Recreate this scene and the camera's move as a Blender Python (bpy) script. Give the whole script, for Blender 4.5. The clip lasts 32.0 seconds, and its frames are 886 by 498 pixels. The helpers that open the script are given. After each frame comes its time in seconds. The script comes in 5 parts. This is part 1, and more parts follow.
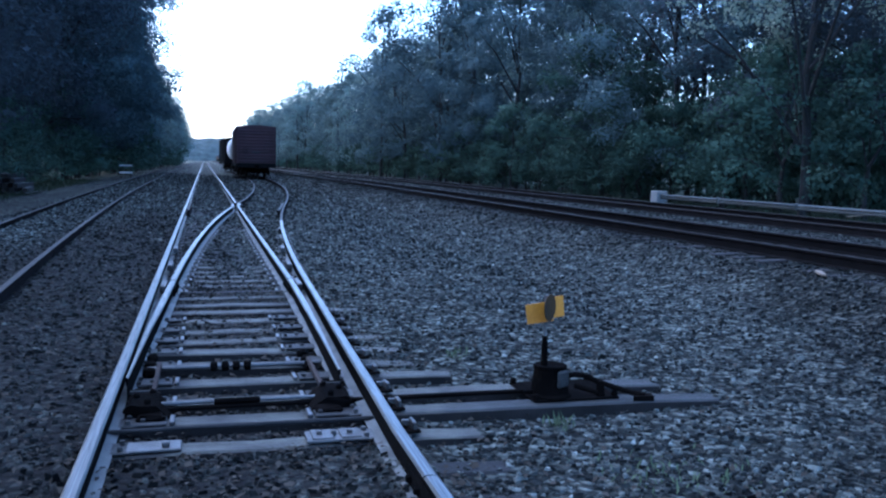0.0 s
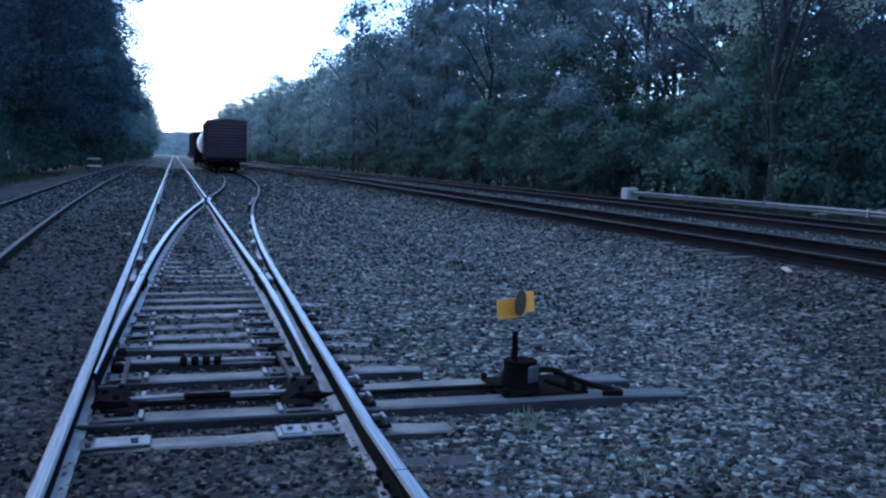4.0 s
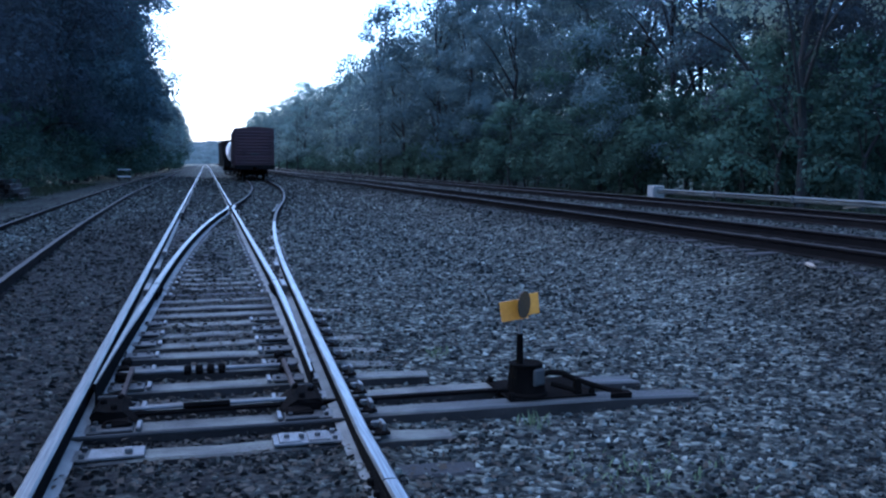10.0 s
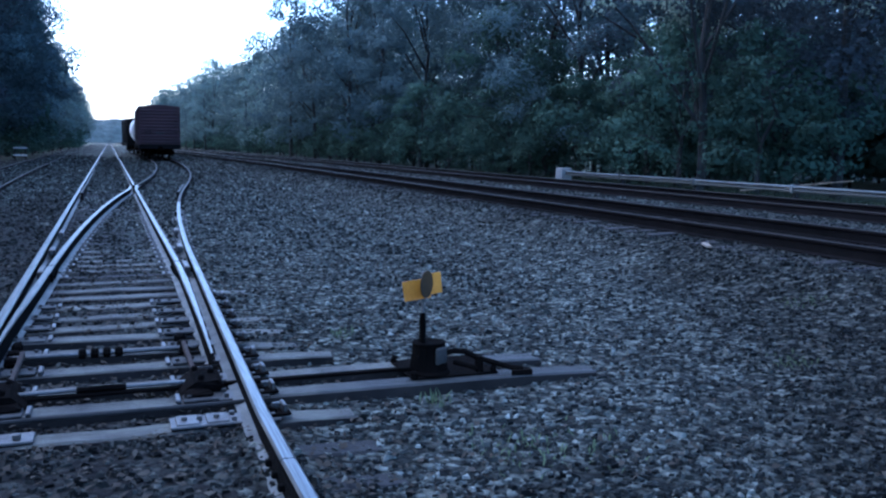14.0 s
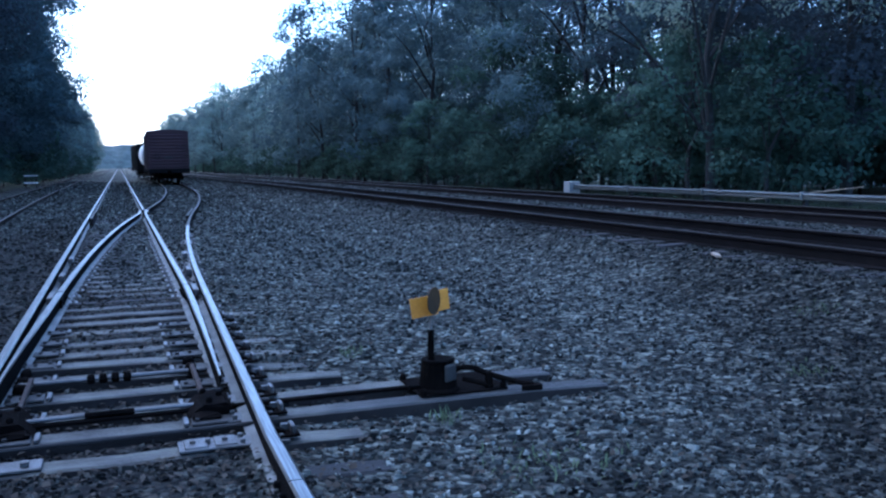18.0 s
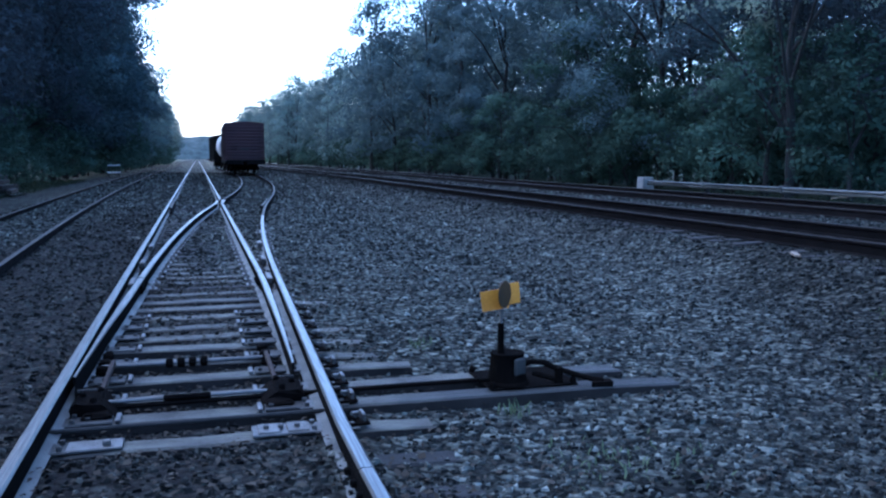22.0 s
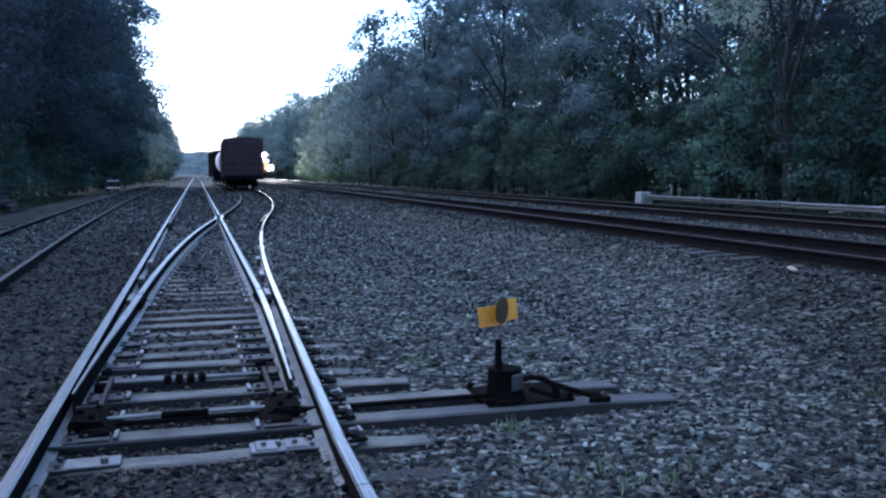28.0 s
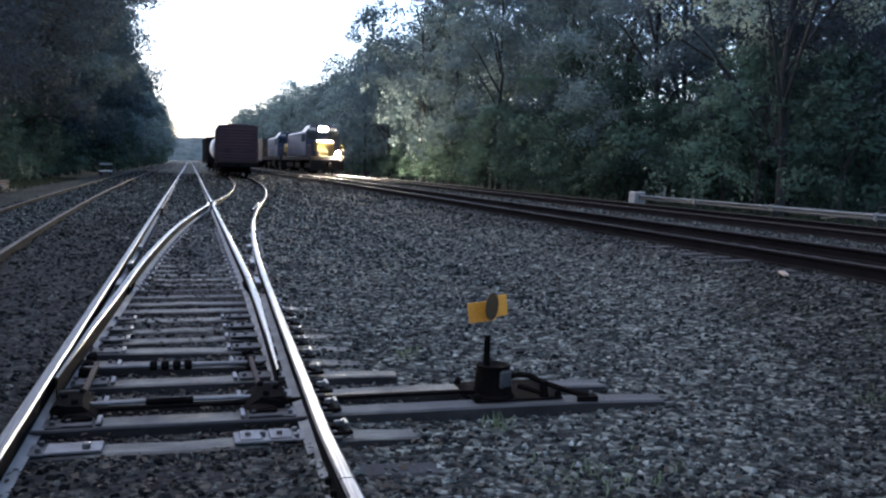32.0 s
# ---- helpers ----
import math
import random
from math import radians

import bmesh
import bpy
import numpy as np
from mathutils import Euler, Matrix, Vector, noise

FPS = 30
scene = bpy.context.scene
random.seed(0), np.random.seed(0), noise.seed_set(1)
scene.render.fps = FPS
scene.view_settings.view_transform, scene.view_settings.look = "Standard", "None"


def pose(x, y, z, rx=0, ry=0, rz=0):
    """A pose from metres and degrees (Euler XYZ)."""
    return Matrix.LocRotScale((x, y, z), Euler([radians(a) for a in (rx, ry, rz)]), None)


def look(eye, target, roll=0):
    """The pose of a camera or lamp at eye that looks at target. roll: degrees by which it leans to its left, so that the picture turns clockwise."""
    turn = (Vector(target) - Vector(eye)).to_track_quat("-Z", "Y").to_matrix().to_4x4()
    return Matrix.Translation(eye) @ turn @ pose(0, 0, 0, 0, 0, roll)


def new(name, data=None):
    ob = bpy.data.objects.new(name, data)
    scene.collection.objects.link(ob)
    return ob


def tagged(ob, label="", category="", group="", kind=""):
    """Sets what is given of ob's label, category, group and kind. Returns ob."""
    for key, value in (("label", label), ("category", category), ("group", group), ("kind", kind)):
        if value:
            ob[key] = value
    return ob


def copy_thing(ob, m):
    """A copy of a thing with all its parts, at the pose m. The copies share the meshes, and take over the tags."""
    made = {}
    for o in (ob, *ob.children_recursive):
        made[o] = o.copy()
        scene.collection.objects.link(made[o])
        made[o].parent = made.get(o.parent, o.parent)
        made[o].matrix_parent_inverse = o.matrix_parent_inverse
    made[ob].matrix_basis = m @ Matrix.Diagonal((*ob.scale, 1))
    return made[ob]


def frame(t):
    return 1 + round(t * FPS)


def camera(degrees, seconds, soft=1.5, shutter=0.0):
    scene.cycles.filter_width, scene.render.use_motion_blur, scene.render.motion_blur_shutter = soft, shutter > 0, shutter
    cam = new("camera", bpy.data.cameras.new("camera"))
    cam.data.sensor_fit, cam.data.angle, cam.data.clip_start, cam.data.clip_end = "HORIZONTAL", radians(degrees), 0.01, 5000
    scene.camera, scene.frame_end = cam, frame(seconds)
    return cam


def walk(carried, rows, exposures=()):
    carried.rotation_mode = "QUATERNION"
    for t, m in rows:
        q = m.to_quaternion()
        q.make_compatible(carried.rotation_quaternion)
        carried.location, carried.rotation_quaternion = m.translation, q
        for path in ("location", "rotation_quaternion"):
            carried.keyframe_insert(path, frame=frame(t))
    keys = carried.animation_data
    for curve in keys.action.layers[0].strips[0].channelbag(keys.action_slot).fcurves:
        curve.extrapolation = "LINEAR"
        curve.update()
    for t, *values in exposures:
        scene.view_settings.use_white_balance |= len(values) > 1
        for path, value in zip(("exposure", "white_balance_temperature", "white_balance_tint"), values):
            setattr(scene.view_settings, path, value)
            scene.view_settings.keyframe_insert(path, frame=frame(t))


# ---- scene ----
cam = camera(53.1, 32.0, 2.3)
PATH = [
    (0, (-0.209, -0.304, 1.557), (0.309, 1.618, 1.366), 1.1),
    (0.5, (-0.212, -0.305, 1.556), (0.33, 1.612, 1.375), 1.1),
    (1, (-0.21, -0.309, 1.555), (0.335, 1.607, 1.375), 1.2),
    (1.5, (-0.222, -0.321, 1.562), (0.304, 1.6, 1.384), 1.2),
    (2, (-0.23, -0.339, 1.565), (0.301, 1.58, 1.382), 1.6),
    (2.5, (-0.223, -0.33, 1.559), (0.332, 1.582, 1.369), 1.8),
    (4.5, (-0.199, -0.315, 1.555), (0.388, 1.587, 1.356), 1.6),
    (5, (-0.122, -0.286, 1.537), (0.574, 1.579, 1.338), 2.9),
    (5.5, (-0.025, -0.324, 1.555), (0.856, 1.455, 1.317), 2.7),
    (6, (-0.02, -0.288, 1.571), (0.851, 1.499, 1.354), 1.5),
    (6.5, (0.065, -0.278, 1.566), (0.824, 1.561, 1.366), 1.5),
    (7, (0.09, -0.275, 1.56), (0.787, 1.59, 1.372), 1.9),
    (7.5, (0.068, -0.313, 1.555), (0.733, 1.561, 1.343), 0.9),
    (8, (0.078, -0.309, 1.555), (0.693, 1.582, 1.348), 0.2),
    (8.5, (0.078, -0.295, 1.553), (0.699, 1.598, 1.369), 0.1),
    (9, (0.047, -0.295, 1.55), (0.638, 1.606, 1.36), -0.6),
    (9.5, (0.0, -0.238, 1.552), (0.617, 1.654, 1.355), -1.1),
    (10, (0.009, -0.274, 1.546), (0.521, 1.649, 1.352), 0.1),
    (10.5, (0.027, -0.306, 1.553), (0.537, 1.619, 1.37), 0.1),
    (11, (0.041, -0.326, 1.553), (0.591, 1.59, 1.393), -0.1),
    (11.5, (0.048, -0.324, 1.545), (0.668, 1.569, 1.361), -0.0),
    (12, (0.048, -0.323, 1.541), (0.697, 1.556, 1.325), 0.2),
    (12.5, (0.055, -0.321, 1.54), (0.722, 1.551, 1.311), 0.2),
    (13, (0.063, -0.307, 1.537), (0.75, 1.557, 1.307), 0.5),
    (13.5, (0.068, -0.3, 1.535), (0.764, 1.561, 1.304), 0.7),
    (14, (0.068, -0.306, 1.536), (0.766, 1.553, 1.302), 0.6),
    (14.5, (0.069, -0.289, 1.535), (0.743, 1.58, 1.301), 0.8),
    (16.5, (0.114, -0.265, 1.52), (0.859, 1.578, 1.306), 0.6),
    (17, (0.114, -0.276, 1.521), (0.868, 1.562, 1.289), 0.3),
    (17.5, (0.116, -0.292, 1.526), (0.855, 1.552, 1.292), -0.1),
    (18, (0.103, -0.29, 1.527), (0.781, 1.582, 1.331), -0.9),
    (18.5, (0.095, -0.267, 1.524), (0.778, 1.602, 1.326), 0.0),
    (19, (0.095, -0.266, 1.52), (0.824, 1.585, 1.319), 0.1),
    (19.5, (0.088, -0.289, 1.524), (0.76, 1.586, 1.348), 0.6),
    (20, (0.071, -0.303, 1.53), (0.624, 1.612, 1.371), 0.9),
    (20.5, (0.071, -0.297, 1.531), (0.573, 1.632, 1.367), 0.0),
    (21, (0.069, -0.309, 1.531), (0.534, 1.629, 1.367), -0.3),
    (21.5, (0.075, -0.311, 1.526), (0.554, 1.623, 1.352), -0.7),
    (22, (0.087, -0.293, 1.522), (0.615, 1.625, 1.314), -0.3),
    (22.5, (0.086, -0.307, 1.528), (0.644, 1.602, 1.315), 0.1),
    (23, (0.092, -0.3, 1.528), (0.665, 1.603, 1.307), 0.4),
    (23.5, (0.088, -0.317, 1.525), (0.672, 1.583, 1.302), 0.4),
    (24, (0.087, -0.318, 1.52), (0.636, 1.591, 1.288), -0.8),
    (24.5, (0.079, -0.316, 1.521), (0.606, 1.599, 1.293), -0.7),
    (25, (0.077, -0.319, 1.523), (0.601, 1.598, 1.301), -1.1),
    (25.5, (0.085, -0.324, 1.526), (0.64, 1.587, 1.327), -1.2),
    (27.5, (0.101, -0.305, 1.533), (0.651, 1.611, 1.363), -0.3),
    (28, (0.091, -0.32, 1.535), (0.622, 1.6, 1.36), -0.4),
    (28.5, (0.092, -0.323, 1.536), (0.624, 1.597, 1.351), -0.7),
    (29, (0.104, -0.297, 1.533), (0.639, 1.621, 1.349), 0.1),
    (29.5, (0.102, -0.306, 1.532), (0.64, 1.611, 1.341), 0.8),
    (30, (0.107, -0.304, 1.532), (0.65, 1.611, 1.335), 0.1),
    (30.5, (0.109, -0.302, 1.533), (0.658, 1.612, 1.337), 0.2),
    (31, (0.106, -0.3, 1.533), (0.651, 1.614, 1.335), 0.7),
    (31.5, (0.111, -0.294, 1.533), (0.654, 1.622, 1.34), 1.1),
    (32, (0.104, -0.285, 1.534), (0.652, 1.629, 1.345), 1.4),
]
EXPOSURES = [(0.0, 1.84, 4280, 13), (25.5, 1.82, 4280, 13), (28.0, 1.86, 4650, 14), (30.0, 1.72, 5150, 16), (32.0, 1.68, 5400, 16)]
walk(cam, [(t, look(eye, target, roll)) for t, eye, target, roll in PATH], EXPOSURES)

# ---- light: an overcast dusk sky, with the last soft light ahead ----
world = bpy.data.worlds.new("dusk_sky")
scene.world = world
world.use_nodes = True
wn = world.node_tree.nodes
sky = wn.new("ShaderNodeTexSky")
sky.sky_type = "NISHITA"
sky.sun_disc = False
sky.sun_elevation = radians(26)
sky.sun_rotation = radians(-41)
sky.dust_density = 2.0
sky.ozone_density = 1.0
wn["Background"].inputs["Strength"].default_value = 0.148
world.node_tree.links.new(sky.outputs[0], wn["Background"].inputs["Color"])
sun = new("sun", bpy.data.lights.new("sun", "SUN"))
sun.data.energy, sun.data.angle, sun.data.color = 1.0, radians(60), (1.0, 0.97, 0.94)
sun.matrix_world = look((-14, 8, 60), (0, 0, 0))


# ---- materials ----
class Nodes:
    """A small material builder."""

    def __init__(self, name):
        self.mat = bpy.data.materials.new(name)
        self.mat.use_nodes = True
        self.tree = self.mat.node_tree
        self.bsdf = self.tree.nodes["Principled BSDF"]
        self.obj = self.add("ShaderNodeTexCoord").outputs["Object"]
        self.geo = self.add("ShaderNodeNewGeometry")
        self.info = self.add("ShaderNodeObjectInfo")

    def add(self, kind, **inputs):
        node = self.tree.nodes.new(kind)
        for key, value in inputs.items():
            self.put(node.inputs[key.replace("_", " ")], value)
        return node

    def put(self, socket, value):
        if isinstance(value, bpy.types.NodeSocket):
            self.tree.links.new(value, socket)
        else:
            socket.default_value = value

    def noise(self, scale, detail=4.0, rough=0.6, where=None, stretch=None):
        where = where or self.obj
        if stretch:
            m = self.add("ShaderNodeMapping", Vector=where, Scale=stretch)
            where = m.outputs[0]
        return self.add("ShaderNodeTexNoise", Vector=where, Scale=scale, Detail=detail, Roughness=rough).outputs["Fac"]

    def voronoi(self, scale, out="Color", feature="F1", where=None):
        node = self.add("ShaderNodeTexVoronoi", Vector=where or self.obj, Scale=scale)
        node.feature = feature
        return node.outputs[out]

    def ramp(self, fac, *stops):
        node = self.add("ShaderNodeValToRGB", Fac=fac)
        els = node.color_ramp.elements
        while len(els) < len(stops):
            els.new(0.5)
        for el, (at, c) in zip(els, stops):
            el.position = at
            el.color = (c, c, c, 1) if isinstance(c, (int, float)) else (*c, 1)
        return node.outputs["Color"]

    def mix(self, fac, a, b, how="MIX"):
        node = self.tree.nodes.new("ShaderNodeMix")
        node.data_type, node.blend_type = "RGBA", how
        for socket, value in zip((node.inputs[0], node.inputs[6], node.inputs[7]), (fac, a, b)):
            if isinstance(value, tuple) and len(value) == 3:
                value = (*value, 1)
            self.put(socket, value)
        return node.outputs[2]

    def math(self, how, a, b=0.0):
        node = self.tree.nodes.new("ShaderNodeMath")
        node.operation = how
        self.put(node.inputs[0], a)
        self.put(node.inputs[1], b)
        return node.outputs[0]

    def bump(self, height, strength=0.5, distance=0.02):
        node = self.add("ShaderNodeBump", Height=height, Strength=strength, Distance=distance)
        self.put(self.bsdf.inputs["Normal"], node.outputs[0])

    def done(self, color, rough=0.7, metal=0.0, spec=0.5):
        self.put(self.bsdf.inputs["Base Color"], (*color, 1) if isinstance(color, tuple) else color)
        self.put(self.bsdf.inputs["Roughness"], rough)
        self.put(self.bsdf.inputs["Metallic"], metal)
        self.put(self.bsdf.inputs["Specular IOR Level"], spec)
        return self.mat


def worn(name, base, second, scale=6.0, rough=0.7, metal=0.0, relief=0.3, spec=0.4):
    """A plain surface with two scales of stain and a fine relief, varied from piece to piece."""
    n = Nodes(name)
    big = n.ramp(n.noise(scale * 0.3, 5), (0.35, 0.0), (0.7, 1.0))
    fine = n.noise(scale * 6, 5, 0.7)
    c = n.mix(big, base, second)
    c = n.mix(0.35, c, n.ramp(fine, (0.3, 0.25), (0.75, 1.0)), "MULTIPLY")
    shade = n.add("ShaderNodeMapRange", Value=n.info.outputs["Random"], To_Min=0.75, To_Max=1.2).outputs[0]
    c = n.mix(1.0, c, shade, "MULTIPLY")
    n.bump(fine, relief, 0.01)
    r = n.add("ShaderNodeMapRange", Value=fine, To_Min=rough - 0.12, To_Max=min(1.0, rough + 0.12)).outputs[0]
    return n.done(c, r, metal, spec)


def stain_mask(n):
    """Oil and leaf mould between the rails of the turnout, with a ragged edge."""
    xyz = n.add("ShaderNodeSeparateXYZ", Vector=n.obj)
    off = n.math("ABSOLUTE", n.math("ADD", xyz.outputs[0], 1.5))
    off = n.math("ADD", off, n.math("MULTIPLY", n.math("MAXIMUM", n.math("SUBTRACT", xyz.outputs[1], 9.0), 0.0), 0.12))
    edge = n.math("ADD", off, n.math("MULTIPLY", n.math("SUBTRACT", n.noise(2.5, 4, 0.7), 0.5), 1.6))
    return n.ramp(n.math("MULTIPLY", edge, 0.3), (0.5, 0.78), (0.84, 0.0))


def dirt_mask(n):
    """Brown fines that have washed down from the main line's bed."""
    x = n.add("ShaderNodeSeparateXYZ", Vector=n.obj).outputs[0]
    y = n.add("ShaderNodeSeparateXYZ", Vector=n.obj).outputs[1]
    slant = n.math("MULTIPLY", n.math("SUBTRACT", n.math("MINIMUM", n.math("MAXIMUM", y, 1.0), 9.5), 7.0), -0.55)
    edge = n.math("ADD", n.math("ADD", x, slant), n.math("MULTIPLY", n.math("SUBTRACT", n.noise(0.55, 5, 0.7), 0.5), 5.0))
    return n.ramp(n.math("MULTIPLY", edge, 0.1), (0.46, 0.0), (0.6, 0.9), (0.8, 0.85), (1.0, 0.2))


def bed_mask(n):
    """Oil and brake dust between the rails of the two main tracks."""
    x = n.add("ShaderNodeSeparateXYZ", Vector=n.obj).outputs[0]
    off = n.math("ABSOLUTE", n.math("SUBTRACT", n.math("ABSOLUTE", n.math("SUBTRACT", x, 10.5)), 2.1))
    off = n.math("ADD", off, n.math("MULTIPLY", n.math("SUBTRACT", n.noise(2.0, 4, 0.7), 0.5), 0.7))
    return n.ramp(off, (0.75, 0.9), (1.0, 0.0))


def ballast_material():
    n = Nodes("ballast")
    cell = n.voronoi(17.0)
    dist = n.voronoi(17.0, "Distance")
    grey = n.ramp(n.add("ShaderNodeSeparateColor", Color=cell).outputs[0], (0.0, (0.008, 0.008, 0.0078)), (0.5, (0.0375, 0.0375, 0.032)), (1.0, (0.134, 0.136, 0.114)))
    dirt = n.ramp(n.noise(0.45, 6, 0.65), (0.48, 0.0), (0.68, 0.8))
    brown = n.ramp(n.noise(30.0, 4, 0.7), (0.3, (0.013, 0.011, 0.0095)), (0.7, (0.05, 0.044, 0.038)))
    c = n.mix(n.math("MULTIPLY", dirt, 0.35), grey, brown)
    gap = n.ramp(dist, (0.3, 1.0), (0.8, 0.35))
    c = n.mix(1.0, c, gap, "MULTIPLY")
    patch = n.ramp(n.noise(4.5, 5, 0.75), (0.32, 0.45), (0.5, 1.0), (0.68, 1.45))
    c = n.mix(1.0, c, patch, "MULTIPLY")
    c = n.mix(dirt_mask(n), c, (0.5, 0.48, 0.47), "MULTIPLY")
    c = n.mix(n.math("MULTIPLY", bed_mask(n), 0.8), c, (0.014, 0.012, 0.0105))
    c = n.mix(stain_mask(n), c, (0.014, 0.012, 0.011))
    far = n.ramp(n.noise(0.12, 4), (0.4, 1.2), (0.65, 1.65))
    c = n.mix(1.0, c, far, "MULTIPLY")
    h = n.math("ADD", n.math("MULTIPLY", dist, -1.0), n.math("MULTIPLY", n.noise(60.0), 0.4))
    n.bump(h, 1.0, 0.05)
    return n.done(c, 0.95, 0, 0.05)


def stone_material():
    n = Nodes("ballast_stone")
    r = n.geo.outputs["Random Per Island"]
    c = n.ramp(r, (0.0, (0.006, 0.0058, 0.0054)), (0.3, (0.0205, 0.02, 0.0168)), (0.56, (0.051, 0.0505, 0.0425)), (0.86, (0.116, 0.115, 0.097)), (1.0, (0.212, 0.21, 0.176)))
    c = n.mix(0.5, c, n.ramp(n.noise(55.0, 4, 0.7), (0.3, 0.4), (0.7, 1.0)), "MULTIPLY")
    patch = n.ramp(n.noise(1.1, 5, 0.7), (0.36, 0.36), (0.5, 1.0), (0.66, 1.5))
    c = n.mix(1.0, c, patch, "MULTIPLY")
    c = n.mix(1.0, c, n.ramp(n.noise(6.5, 3, 0.6), (0.36, 0.5), (0.5, 1.0), (0.66, 1.5)), "MULTIPLY")
    c = n.mix(dirt_mask(n), c, (0.27, 0.255, 0.245), "MULTIPLY")
    c = n.mix(bed_mask(n), c, (0.36, 0.33, 0.30), "MULTIPLY")
    c = n.mix(stain_mask(n), c, (0.34, 0.3, 0.27), "MULTIPLY")
    n.bump(n.noise(120.0), 0.4, 0.01)
    return n.done(c, 0.88, 0, 0.15)


def tie_material(name="weathered_tie_timber", shift=0.0, oil=None):
    n = Nodes(name)
    grain = n.noise(7.0, 6, 0.75, stretch=(0.6, 9.0, 9.0))
    stain = n.noise(2.2, 4)
    c = n.ramp(grain, (0.3, (0.022, 0.02, 0.017)), (0.5, (0.076, 0.069, 0.053)), (0.74, (0.162, 0.149, 0.112)))
    c = n.mix(n.ramp(stain, (0.42, 0.0), (0.66, 0.9)), c, (0.03, 0.025, 0.022))
    # grease that the plates and the blades leave beside the rails
    along = n.math("ADD", n.add("ShaderNodeSeparateXYZ", Vector=n.obj).outputs[0], shift)
    off = n.math("ADD", n.math("ABSOLUTE", along), n.math("MULTIPLY", n.math("SUBTRACT", n.noise(9.0, 4), 0.5), 0.35))
    c = n.mix(n.ramp(off, (0.38, 0.0), (0.5, 0.88), (0.84, 0.85), (0.98, 0.1)), c, (0.02, 0.017, 0.015))
    if oil:
        # oil that the stand drips on its two ties
        wet = n.math("ADD", along, n.math("MULTIPLY", n.math("SUBTRACT", n.noise(4.0, 4), 0.5), 0.8))
        c = n.mix(n.ramp(n.math("MULTIPLY", wet, 0.25), (oil / 4, 0.0), (oil / 4 + 0.12, 0.85)), c, (0.03, 0.028, 0.026))
    shade = n.add("ShaderNodeMapRange", Value=n.info.outputs["Random"], To_Min=0.65, To_Max=1.25).outputs[0]
    c = n.mix(1.0, c, shade, "MULTIPLY")
    n.bump(grain, 0.7, 0.015)
    return n.done(c, n.add("ShaderNodeMapRange", Value=stain, To_Min=0.5, To_Max=0.85).outputs[0], 0, 0.3)


def polished_rail_material():
    n = Nodes("polished_rail_steel")
    streak = n.noise(4.0, 5, 0.6, stretch=(30.0, 0.7, 30.0))
    c = n.ramp(streak, (0.3, (0.085, 0.082, 0.077)), (0.7, (0.21, 0.205, 0.195)))
    n.bump(streak, 0.05, 0.002)
    return n.done(c, n.ramp(streak, (0.3, 0.48), (0.7, 0.34)), 0.9, 0.5)


def leaf_material(name, dark, mid, light):
    n = Nodes(name)
    r = n.math("ADD", n.math("MULTIPLY", n.geo.outputs["Random Per Island"], 0.16), n.math("ADD", 0.22, n.math("MULTIPLY", n.noise(0.4, 3), 0.4)))
    c = n.ramp(r, (0.2, dark), (0.5, mid), (0.85, light))
    tone = n.add("ShaderNodeMapRange", Value=n.info.outputs["Random"], To_Min=0.7, To_Max=1.3).outputs[0]
    c = n.mix(1.0, c, tone, "MULTIPLY")
    mat = n.done(c, 0.85, 0, 0.06)
    leaf = n.add("ShaderNodeBsdfTranslucent", Color=c)
    both = n.add("ShaderNodeMixShader", Fac=0.3)
    n.put(both.inputs[1], n.bsdf.outputs[0])
    n.put(both.inputs[2], leaf.outputs[0])
    n.put(n.tree.nodes["Material Output"].inputs["Surface"], both.outputs[0])
    return mat


def soil_material():
    n = Nodes("ground_cover")
    c = n.ramp(n.noise(6.0, 6, 0.7), (0.3, (0.02, 0.022, 0.014)), (0.6, (0.05, 0.055, 0.03)), (0.8, (0.09, 0.085, 0.055)))
    n.bump(n.noise(14.0, 5), 0.8, 0.08)
    return n.done(c, 0.95, 0, 0.2)


def glow_material(name, color, strength):
    n = Nodes(name)
    n.put(n.bsdf.inputs["Emission Color"], (*color, 1))
    n.put(n.bsdf.inputs["Emission Strength"], strength)
    return n.done((0.8, 0.8, 0.8), 0.3)


M_BALLAST, M_STONE, M_TIE = ballast_material(), stone_material(), tie_material()
M_HEADTIE = tie_material("oiled_head_block_timber", 0.95, 1.15)
M_HEADTIE_FAR = tie_material("weathered_head_block_timber", 0.74, 1.9)
M_SOIL, M_POLISH = soil_material(), polished_rail_material()
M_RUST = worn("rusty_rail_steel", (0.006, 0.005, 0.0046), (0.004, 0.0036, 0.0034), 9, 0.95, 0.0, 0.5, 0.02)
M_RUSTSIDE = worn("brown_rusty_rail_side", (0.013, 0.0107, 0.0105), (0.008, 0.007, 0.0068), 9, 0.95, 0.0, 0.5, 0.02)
# Worn foot tops, paled: the sky's light on them is in the colour.
M_LITFOOT = worn("worn_rail_foot", (0.15, 0.142, 0.128), (0.04, 0.034, 0.03), 9, 0.6, 0.2, 0.3, 0.3)
M_DARKRAIL = worn("dull_rail_head", (0.035, 0.028, 0.024), (0.055, 0.046, 0.04), 9, 0.66, 0.0, 0.15, 0.15)
M_BROWNRAIL = worn("brown_rail_head", (0.022, 0.018, 0.016), (0.035, 0.029, 0.025), 9, 0.5, 0.0, 0.15, 0.04)
M_IRON = worn("greasy_black_iron", (0.003, 0.0027, 0.0026), (0.008, 0.006, 0.005), 14, 0.85, 0.0, 0.5, 0.01)
M_BROWNIRON = worn("rust_brown_iron", (0.045, 0.03, 0.024), (0.02, 0.014, 0.012), 14, 0.8, 0.0, 0.5, 0.15)
